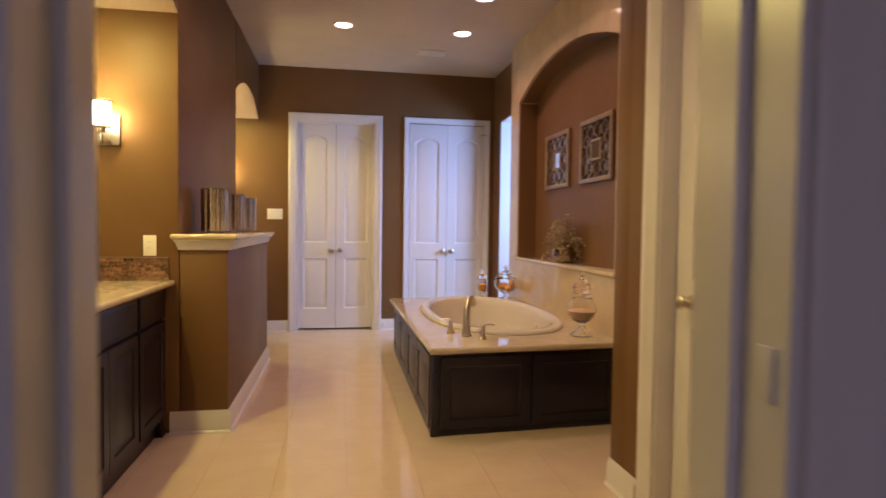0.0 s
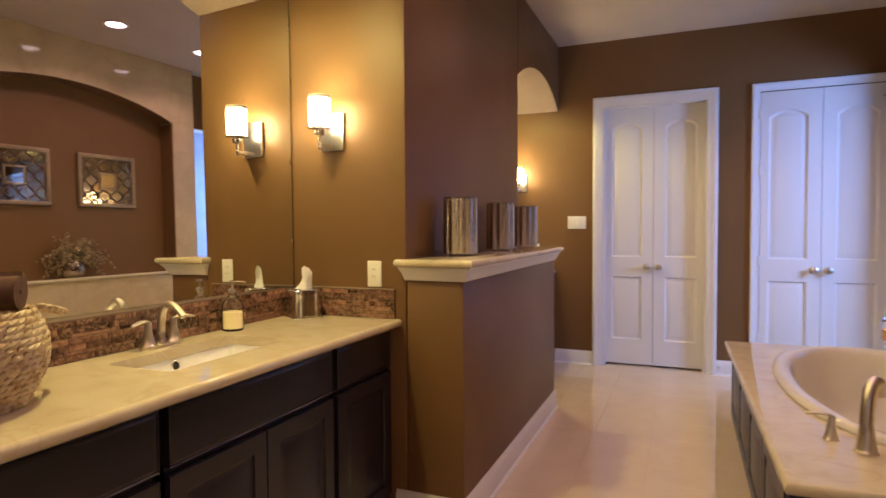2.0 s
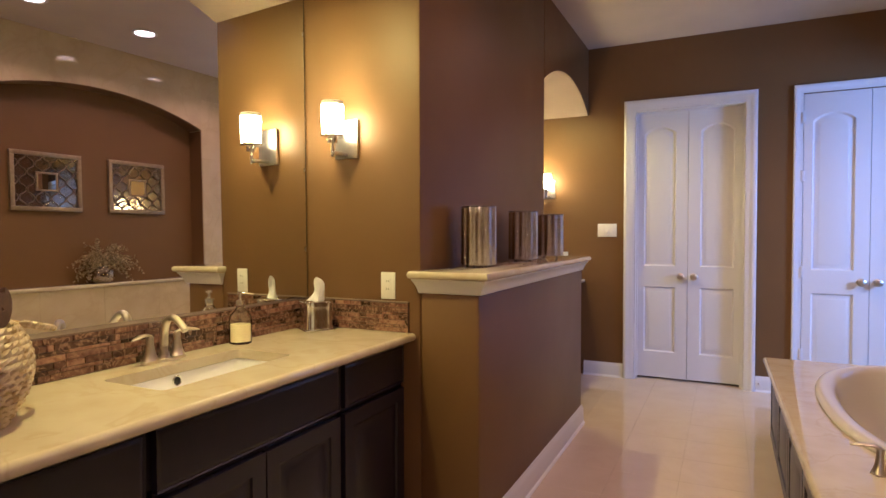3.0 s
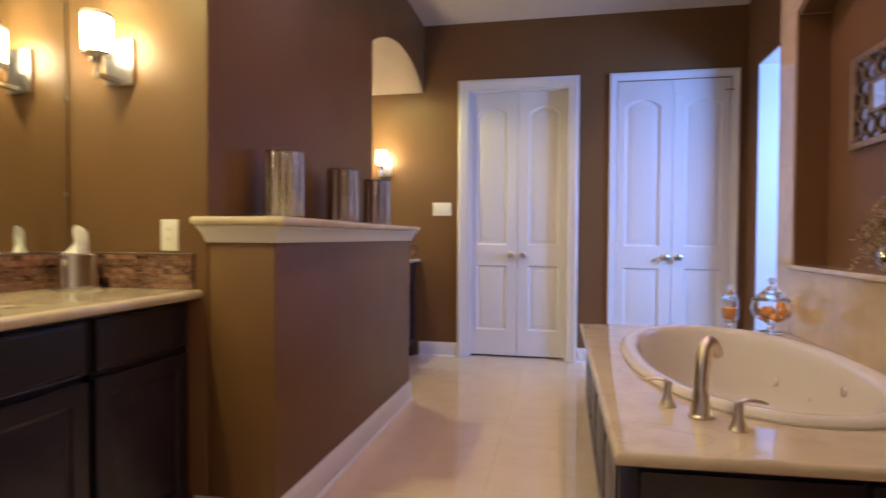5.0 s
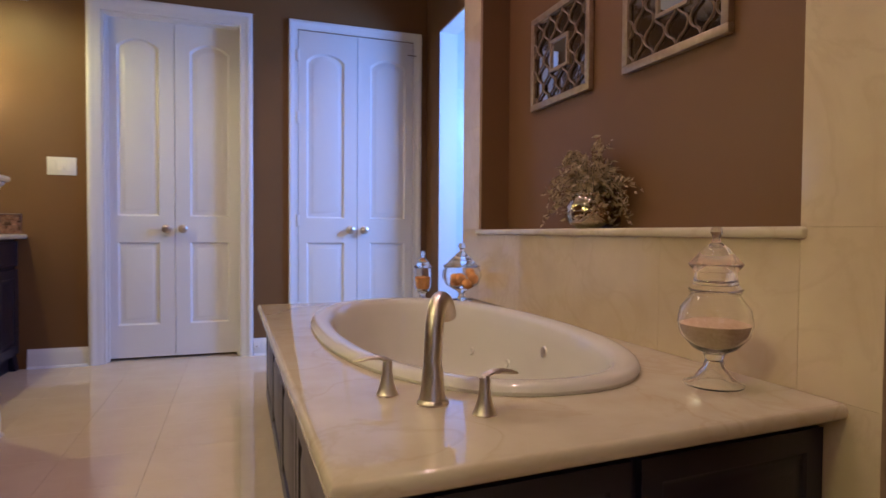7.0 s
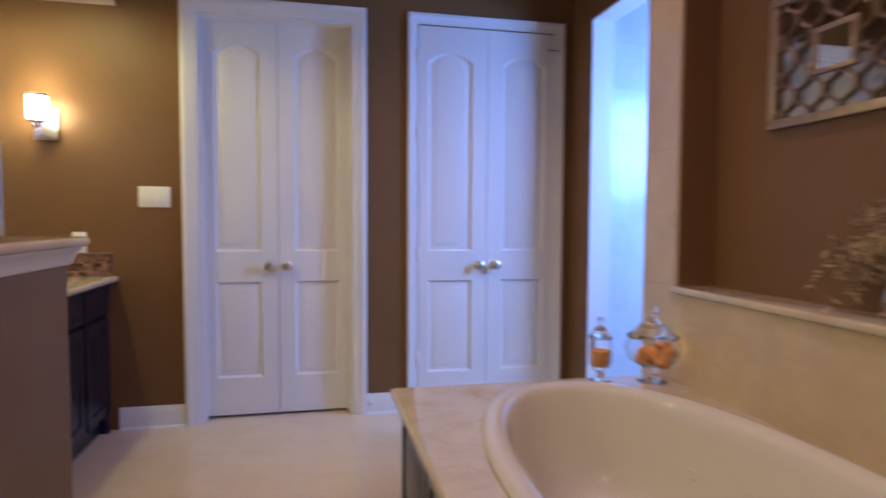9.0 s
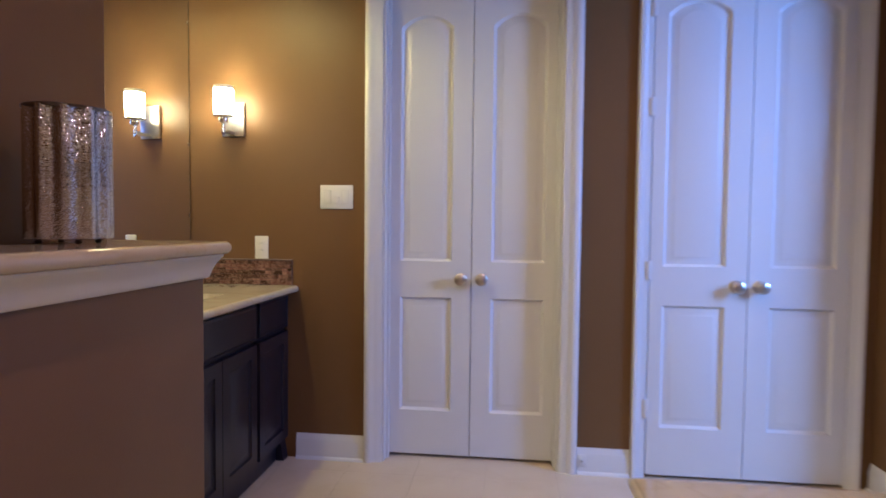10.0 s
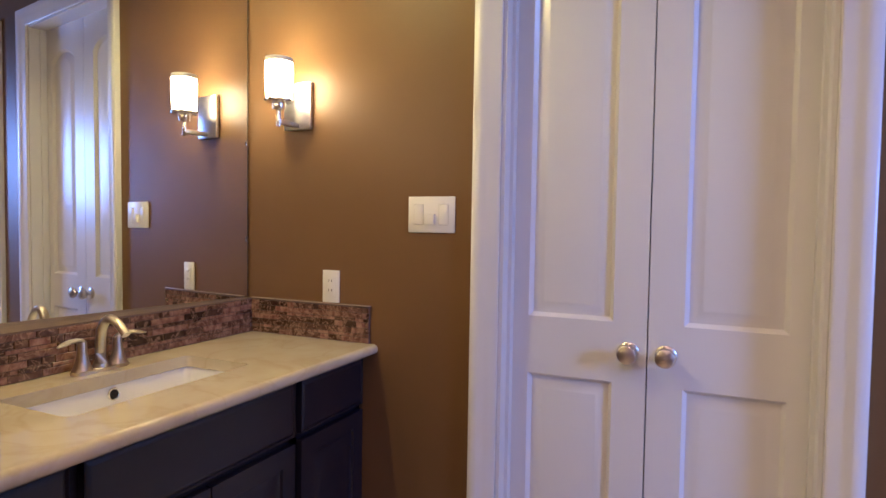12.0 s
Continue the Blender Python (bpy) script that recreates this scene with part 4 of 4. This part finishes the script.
for k in range(105):
    ang, out = rnd.uniform(0, 2 * math.pi), rnd.uniform(0.08, 0.42)
    dx, dy = math.cos(ang) * out * 0.33, math.sin(ang) * out * (1.0 if math.sin(ang) > 0 else 0.7)
    top = rnd.uniform(0.22, 0.44) - out * 0.45
    tip = rnd.uniform(0.0, 0.5)
    p3 = Vector((max(-0.16, min(0.07, dx)), dy, max(0.03, top - tip * out * 0.8)))
    pts = bezier((dx * 0.12, dy * 0.12, 0.10), (dx * 0.2, dy * 0.2, 0.26), (dx * 0.7, dy * 0.7, top + 0.04), p3, 9)
    stem_bm.append(pts)
    for q in range(2, 10):
        for _ in range(2):
            c = pts[q] + Vector((rnd.gauss(0, 0.006), rnd.gauss(0, 0.009), rnd.gauss(0, 0.009)))
            u = Vector((rnd.gauss(0, 1), rnd.gauss(0, 1), rnd.gauss(0, 1))).normalized()
            v = u.cross(Vector((rnd.gauss(0, 1), rnd.gauss(0, 1), rnd.gauss(0, 1)))).normalized()
            L, W = rnd.uniform(0.011, 0.023), rnd.uniform(0.0045, 0.0085)
            bend = u.cross(v) * L * 0.25
            vs = [leaf_bm.verts.new(c + d) for d in (-u * L, v * W + bend, u * L, -v * W + bend)]
            leaf_bm.faces.new(vs)
tagged(part("foliage", leaf_bm, LEAF, plant, "small dried olive leaves"), kind="stuff")
stems = bmesh.new()
for pts in stem_bm:
    t = tube(pts, 0.0013, 4)
    me = bpy.data.meshes.new("tmp")
    t.to_mesh(me)
    t.free()
    stems.from_mesh(me)
    bpy.data.meshes.remove(me)
tagged(part("stemwork", stems, TWIG, plant, "thin brown stems"), kind="stuff")

# ---- glass jars on the deck ----


def walled(profile, t):
    """A thin-walled glass profile: out and up, then back down inside."""
    low = max(k for k, (q, z) in enumerate(profile) if q < 0.032)
    return profile + [(max(0.0, q - t), z) for q, z in profile[:low:-1]] + [(0, profile[low][1] + t)]


def apothecary(x, y, body, lid, fill, mat, label, fill_label, s):
    j = thing("apothecary_jar", pose(x, y, DZ + 0.001), label, "jar", "glass jars on the tub deck")
    k = Matrix.Diagonal((s[0], s[0], s[1], 1))
    part("bowl", lathe(walled(body, 0.003), 40), GLASS, j, "clear glass bowl", k)
    part("lid", lathe(lid, 40), GLASS, j, "clear glass lid with a finial", k)
    if fill:
        part("filling", lathe(fill, 36), mat, j, fill_label, k)
    return j


FOOT = [(0.0, 0.056), (0.014, 0.054), (0.020, 0.040), (0.046, 0.012), (0.074, 0.002), (0.078, 0.0), (0.080, 0.004), (0.052, 0.017), (0.029, 0.042), (0.023, 0.060), (0.030, 0.074)]
BODY = FOOT + [(0.058, 0.086), (0.090, 0.115), (0.099, 0.145), (0.092, 0.178), (0.072, 0.200), (0.064, 0.210), (0.070, 0.216)]
LID = [(0.060, 0.219), (0.068, 0.218), (0.072, 0.222), (0.060, 0.232), (0.055, 0.262), (0.068, 0.274), (0.072, 0.280), (0.056, 0.296), (0.034, 0.316), (0.014, 0.330), (0.009, 0.340), (0.016, 0.352), (0.013, 0.364), (0, 0.368), (0.0, 0.332), (0.012, 0.326), (0.032, 0.312), (0.052, 0.292), (0.064, 0.279), (0.051, 0.264), (0.056, 0.230), (0.060, 0.219)]
apothecary(1.545, 3.515, BODY, LID, [(0, 0.082), (0.028, 0.082), (0.054, 0.091), (0.084, 0.119), (0.0930, 0.142), (0.060, 0.150), (0, 0.147)], SAND, "clear glass footed apothecary jar half full of tan bath salts", "tan bath salts", (0.94, 1.13))
MID = [(0, 0), (0.050, 0), (0.051, 0.004), (0.020, 0.012), (0.012, 0.030), (0.030, 0.045), (0.075, 0.070), (0.092, 0.105), (0.088, 0.130), (0.080, 0.140), (0.083, 0.146)]
MID_LID = [(0, 0.152), (0.078, 0.150), (0.086, 0.147), (0.087, 0.152), (0.070, 0.160), (0.050, 0.180), (0.022, 0.205), (0.010, 0.215), (0.009, 0.222), (0.018, 0.234), (0.014, 0.248), (0, 0.252)]
jar_mid = apothecary(1.60, 5.49, MID, MID_LID, None, SAND, "clear glass footed jar filled with orange sponges", "", (1.25, 1.34))
rnd = random.Random(3)
for k in range(9):
    a, r = 2.4 * k, 0.010 + 0.042 * ((k % 3) / 2)
    bm = bmesh.new()
    bmesh.ops.create_icosphere(bm, subdivisions=2, radius=0.033)
    for v in bm.verts:
        v.co *= 1 + 0.16 * noise.noise(v.co * 55 + Vector((k, 0, 0)))
        v.co.z *= 0.75
    part("sponge", bm, SPONGE, jar_mid, "orange bath sponge", pose(1.3 * r * math.cos(a), 1.3 * r * math.sin(a), 0.100 + 0.027 * (k // 4), 20 * k, 10 * k, 0))
SLIM = [(0, 0), (0.044, 0), (0.046, 0.004), (0.020, 0.014), (0.014, 0.030), (0.036, 0.044), (0.046, 0.060), (0.047, 0.120), (0.043, 0.134), (0.046, 0.140)]
SLIM_LID = [(0, 0.146), (0.042, 0.144), (0.050, 0.141), (0.051, 0.146), (0.036, 0.156), (0.026, 0.172), (0.010, 0.182), (0.008, 0.188), (0.015, 0.198), (0.010, 0.210), (0, 0.212)]
apothecary(1.375, 5.53, SLIM, SLIM_LID, [(0, 0.052), (0.033, 0.052), (0.041, 0.064), (0.0425, 0.102), (0, 0.106)], SPONGE, "slim clear glass footed jar with amber bath beads", "amber bath beads", (1.02, 1.36))

# ---- metal hurricanes on the half wall ----
hur = thing("metal_hurricane", pose(-0.80, 3.885, 1.1745), "crackled silver metal candle hurricane on ball feet", "candle holder", "hurricanes on the half wall")
shell = [(0.079, 0.012), (0.080, 0.014), (0.079, 0.282), (0.077, 0.282), (0.076, 0.016), (0.079, 0.012)]
part("shell", lathe(shell, 192, 11, 0.055), SILVERED, hur)
part("rim", lathe([(0.0795, 0.277), (0.0822, 0.279), (0.0822, 0.284), (0.0760, 0.284), (0.0760, 0.279), (0.0795, 0.277)], 96), PEWTER, hur, "dark metal rim")
part("floor_plate", lathe([(0, 0.011), (0.076, 0.011), (0.076, 0.015), (0, 0.015)], 192, 11, 0.055), PEWTER, hur)
for k in range(4):
    a = radians(45 + 90 * k)
    part("foot", lathe([(0, 0), (0.005, 0.0008), (0.0075, 0.005), (0.005, 0.010), (0, 0.0112)], 14), PEWTER, hur, "dark ball foot", pose(0.056 * math.cos(a), 0.056 * math.sin(a), 0))
copy_thing(hur, pose(-0.80, 4.55, 1.1745, 0, 0, 25))
copy_thing(hur, pose(-0.80, 5.13, 1.1745, 0, 0, 10))

# ---- things on the near vanity ----
tb = thing("tissue_box", pose(-1.405, 3.440, CTZ + 0.001, 0, 0, -34), "polished chrome tissue box cover with a white tissue", "tissue box")
bm = bmesh.new()
rows = [[bm.verts.new((x, y, z)) for x, y in ellipse(0, 0, r, r, 64, 4.6)] for r, z in ((0.068, 0.006), (0.0665, 0.012), (0.0645, 0.04), (0.0630, 0.075), (0.0640, 0.105), (0.0660, 0.124), (0.0650, 0.130), (0.061, 0.132))]
for p, q in zip(rows, rows[1:]):
    for i in range(64):
        bm.faces.new((p[i], p[(i + 1) % 64], q[(i + 1) % 64], q[i]))
bm.faces.new(rows[-1])
bm.faces.new(rows[0][::-1])
part("cover", smoothed(bm), BRIGHT, tb)
part("foot_rim", boxes((-0.070, 0.070, -0.070, 0.070, 0, 0.008), bevel=0.003), CHROME, tb)
bm = bmesh.new()
rows = []
for k in range(11):
    t = k / 10
    w, z = 0.033 * (1 - t) ** 0.5 * (1 - 0.25 * math.sin(5 * t)) + 0.002, 0.13 + 0.105 * t
    row = []
    for i in range(18):
        a = 2 * math.pi * i / 18
        f = 1 + 0.28 * math.cos(3 * a + 4 * t) + 0.10 * math.cos(7 * a)
        row.append(bm.verts.new((0.010 * t + w * f * math.cos(a) * 0.6, 0.014 * math.sin(3 * t) + w * f * math.sin(a), z)))
    rows.append(row)
for p, q in zip(rows, rows[1:]):
    for i in range(18):
        bm.faces.new((p[i], p[(i + 1) % 18], q[(i + 1) % 18], q[i]))
bm.faces.new(rows[-1])
bmesh.ops.recalc_face_normals(bm, faces=bm.faces[:])
part("tissue", bm, TISSUE, tb, "crumpled white tissue")

SD = Matrix.Diagonal((1.06, 1.06, 0.97, 1))
sd = thing("soap_dispenser", pose(-1.460, 3.045, CTZ + 0.001), "clear glass pump bottle half full of yellow soap", "soap dispenser")
part("bottle", lathe([(0, 0), (0.036, 0), (0.040, 0.004), (0.041, 0.095), (0.037, 0.115), (0.020, 0.135), (0.014, 0.145), (0.014, 0.158), (0.011, 0.158), (0.011, 0.144), (0.033, 0.113), (0.037, 0.094), (0.037, 0.010), (0, 0.007)], 36), GLASS, sd, "clear glass bottle", SD)
part("soap", lathe([(0, 0.008), (0.0360, 0.010), (0.0364, 0.078), (0, 0.078)], 36), SOAP, sd, "yellow liquid soap", SD)
part("collar", lathe([(0, 0.156), (0.016, 0.156), (0.016, 0.172), (0.008, 0.176), (0.005, 0.178), (0.005, 0.195), (0.011, 0.197), (0.011, 0.206), (0, 0.208)], 24), CHROME, sd, "chrome pump", SD)
part("nozzle", tube([(0, 0, 0.201), (0.02, 0.01, 0.203), (0.045, 0.022, 0.199)], [0.005, 0.0045, 0.0035], 10), CHROME, sd, "chrome nozzle", SD)

basket = thing("wicker_basket", pose(-1.29, 1.99, CTZ + 0.001), "round seagrass basket with loop handles holding rolled towels", "basket")
turns, per = 15, 44
for r in range(turns):
    t = r / (turns - 1)
    rad = 0.112 + 0.062 * math.sin(math.pi * (0.08 + 0.72 * t))
    z = 0.008 + t * 0.205
    bm = bmesh.new()
    weave = random.Random(40 + r)
    for i in range(per):
        a = 2 * math.pi * (i + 0.5 * (r % 2)) / per
        m = Matrix.Translation((rad * math.cos(a), rad * math.sin(a), z)) @ Matrix.Rotation(a, 4, "Z") @ Matrix.Rotation(radians(24 + weave.uniform(-7, 7)), 4, "X") @ Matrix.Diagonal((0.0085 * weave.uniform(0.8, 1.25), 0.0200, 0.0098 * weave.uniform(0.85, 1.15), 1))
        bmesh.ops.create_icosphere(bm, subdivisions=1, radius=1, matrix=m)
    part("coil", bm, SEAGRASS, basket)
part("bottom", lathe([(0, 0.001), (0.118, 0.001), (0.124, 0.010), (0.150, 0.07), (0.166, 0.13), (0.152, 0.200), (0.143, 0.200), (0.156, 0.13), (0.140, 0.07), (0.112, 0.014), (0, 0.012)], 40), SEAGRASS, basket)
for sgn in (1, -1):
    bm = bmesh.new()
    for i in range(34):
        t = i / 33
        a = math.pi * t
        p = Vector((0.080 * math.cos(a), sgn * (0.140 + 0.098 * math.sin(a)), 0.222 - 0.030 * math.sin(a)))
        m = Matrix.Translation(p) @ Matrix.Rotation(a + math.pi / 2 + 0.5 * (1 if i % 2 else -1), 4, "Z") @ Matrix.Diagonal((0.014, 0.0075, 0.0085, 1))
        bmesh.ops.create_icosphere(bm, subdivisions=1, radius=1, matrix=m)
    part("loop_handle", bm, SEAGRASS, basket, "braided loop handle")


def rolled_towel(x, y, z, ang, mat, label, r=0.058, length=0.22):
    t = thing("rolled_towel", pose(x, y, z, 0, 0, ang), label, "towel", "rolled towels")
    pts, n = [], 90
    for k in range(n):
        f = k / (n - 1)
        a = 2 * math.pi * 3.2 * f
        rr = r * (0.14 + 0.80 * f)
        pts.append((rr * math.cos(a), rr * math.sin(a)))
    bm = bmesh.new()
    th = 0.013
    prof = [(p[0], p[1]) for p in pts]
    inner = [(p[0] * (1 - th / max(0.02, math.hypot(*p))), p[1] * (1 - th / max(0.02, math.hypot(*p)))) for p in pts]
    rings = []
    for s_, ins in ((-length / 2, 0), (-length / 2 + 0.006, 1), (length / 2 - 0.006, 1), (length / 2, 0)):
        rings.append([bm.verts.new((s_, a, b)) for a, b in prof] + [bm.verts.new((s_, a, b)) for a, b in inner[::-1]])
    m = len(rings[0])
    for p, q in zip(rings, rings[1:]):
        for i in range(m):
            bm.faces.new((p[i], p[(i + 1) % m], q[(i + 1) % m], q[i]))
    for ring in (rings[0], rings[-1]):
        for i in range(n - 1):
            bm.faces.new((ring[i], ring[i + 1], ring[m - 2 - i], ring[m - 1 - i]))
    bmesh.ops.recalc_face_normals(bm, faces=bm.faces[:])
    part("roll", bm, mat, t)
    return t


rolled_towel(-1.285, 2.020, CTZ + 0.262, 40, TOWEL_BROWN, "rolled dark brown terry towel in the seagrass basket", 0.052, 0.20)
rolled_towel(-1.35, 1.93, CTZ + 0.275, 40, TOWEL_WHITE, "rolled white terry towel in the seagrass basket")

# ---- pieces: backsplash mosaic, wall stone, shower tiles, floor tiles ----
cube_cache = {}


def piece(name, parent, mat, x0, x1, y0, y1, z0, z1, bevel=0.0008):
    """One tile; alike pieces share their mesh."""
    size = (round(x1 - x0, 4), round(y1 - y0, 4), round(z1 - z0, 4), mat.name)
    if size not in cube_cache:
        sx, sy, sz = (s / 2 for s in size[:3])
        bm = boxes((-sx, sx, -sy, sy, -sz, sz), bevel=bevel, seg=1)
        me = bpy.data.meshes.new(name)
        bm.to_mesh(me)
        bm.free()
        me.materials.append(mat)
        cube_cache[size] = me
    ob = new(name, cube_cache[size])
    ob.location = ((x0 + x1) / 2, (y0 + y1) / 2, (z0 + z1) / 2)
    ob.parent = parent
    return ob


LENGTHS = (0.018, 0.034, 0.055, 0.085, 0.130)
ROWS_Z = (0.019, 0.010, 0.019, 0.019, 0.010, 0.019, 0.017)


def backsplash(y0, y1, side_x1):
    """Strip mosaic along the back and along the closing side wall at y1."""
    b = structure("backsplash", boxes((X_M - 0.168, X_M + 0.009, y0 + 0.001, y1 - 0.001, CTZ + 0.0005, 1.034), (X_M + 0.009, side_x1, y1 - 0.009, y1 - 0.001, CTZ + 0.0005, 1.034)), MOSAIC_GROUT, "brown marble strip mosaic backsplash")
    part("edge_trim", boxes((X_M + 0.012, side_x1 + 0.004, y1 - 0.0150, y1 - 0.0008, 1.0345, 1.0380), bevel=0.001), TRIM_STONE, b, "thin light stone edge")
    z = CTZ + 0.002
    rr = random.Random(int(y1 * 100))
    for h in ROWS_Z:
        if z + h > 1.0345:
            break
        y = y0 + 0.002
        while y < y1 - 0.02:
            w = min(rr.choice(LENGTHS), y1 - 0.013 - y)
            if w > 0.006:
                pr = rr.choice((0.0, 0.0004))
                piece("mosaic_strip", b, MOSAIC, X_M + 0.0085, X_M + 0.0135 + pr, y, y + w, z, z + h)
            y += w + 0.0018
            if w < 0.006:
                break
        x = X_M + 0.0145
        while x < side_x1 - 0.004:
            w = min(rr.choice(LENGTHS), side_x1 - x)
            pr = rr.choice((0.0, 0.0004))
            piece("mosaic_strip", b, MOSAIC, x, x + w, y1 - 0.0135 - pr, y1 - 0.0085, z, z + h)
            x += w + 0.0018
        z += h + 0.0018
    return b


backsplash(YA0 + 0.35, YA1, -0.985)
backsplash(YB0, Y_N, -0.985)

# beige stone tiles of the tub surround
for y0, y1 in ((S0, N0), (N1, S1)):
    z = 0.0
    for z1 in (0.535, 0.95, 1.56, 2.17, 2.78, H - 0.001):
        piece("stone_tile", surround, WALL_STONE, X_S, X_S + 0.012, y0 + 0.0003, y1 - 0.0003, z + 0.0003, z1 - 0.0003)
        z = z1
for k in range(4):
    w = (N1 - N0) / 4
    piece("stone_tile", surround, WALL_STONE, X_S, X_S + 0.012, N0 + k * w + 0.0003, N0 + (k + 1) * w - 0.0003, DZ + 0.0004, SILL - 0.0305)
for z0, z1 in ((0.0, 0.61), (0.61, 1.22), (1.22, 1.83), (1.83, 2.44), (2.44, H - 0.001)):
    piece("stone_tile", surround, WALL_STONE, X_S + 0.0005, 1.82, S1 - 0.010, S1, z0 + 0.0003, z1 - 0.0003)
    piece("stone_tile", surround, WALL_STONE, X_S + 0.0005, 1.91, S0, S0 + 0.010, z0 + 0.0003, z1 - 0.0003)

# white shower tiles
shower = structure("shower_tiling", boxes((1.981, 3.11, 6.912, 6.919, 0, H - 0.001)), PLASTIC, "glossy white shower tiles")
for i in range(4):
    for k in range(10):
        piece("shower_tile", shower, SHOWER_TILE, 1.985 + i * 0.305, 1.985 + i * 0.305 + 0.3042, 6.905, 6.912, k * 0.305 + 0.0004, k * 0.305 + 0.3046, 0.0004)

# cream floor tiles
for i in range(-5, 5):
    for k in range(2, 21):
        x, y = 0.03 + i * 0.345, 4.69 + (k - 12) * 0.345
        if x < -1.6 or y > 6.95 or y < 0.2:
            continue
        piece("floor_tile", floor, TILE, x + 0.0004, x + 0.3446, y + 0.0004, y + 0.3446, -0.004, 0.0, 0.0004)
for i in range(0, 2):
    for k in range(0, 4):
        piece("floor_tile", floor, TILE, 1.7558 + i * 0.345, 2.0992 + i * 0.345, 5.7258 + k * 0.345, 6.0692 + k * 0.345, -0.004, 0.0)
structure("bedroom_carpet", boxes((-1.9, 1.6, -3.0, 0.50, -0.004, 0.003)), BEDROOM, "plain grey bedroom carpet")
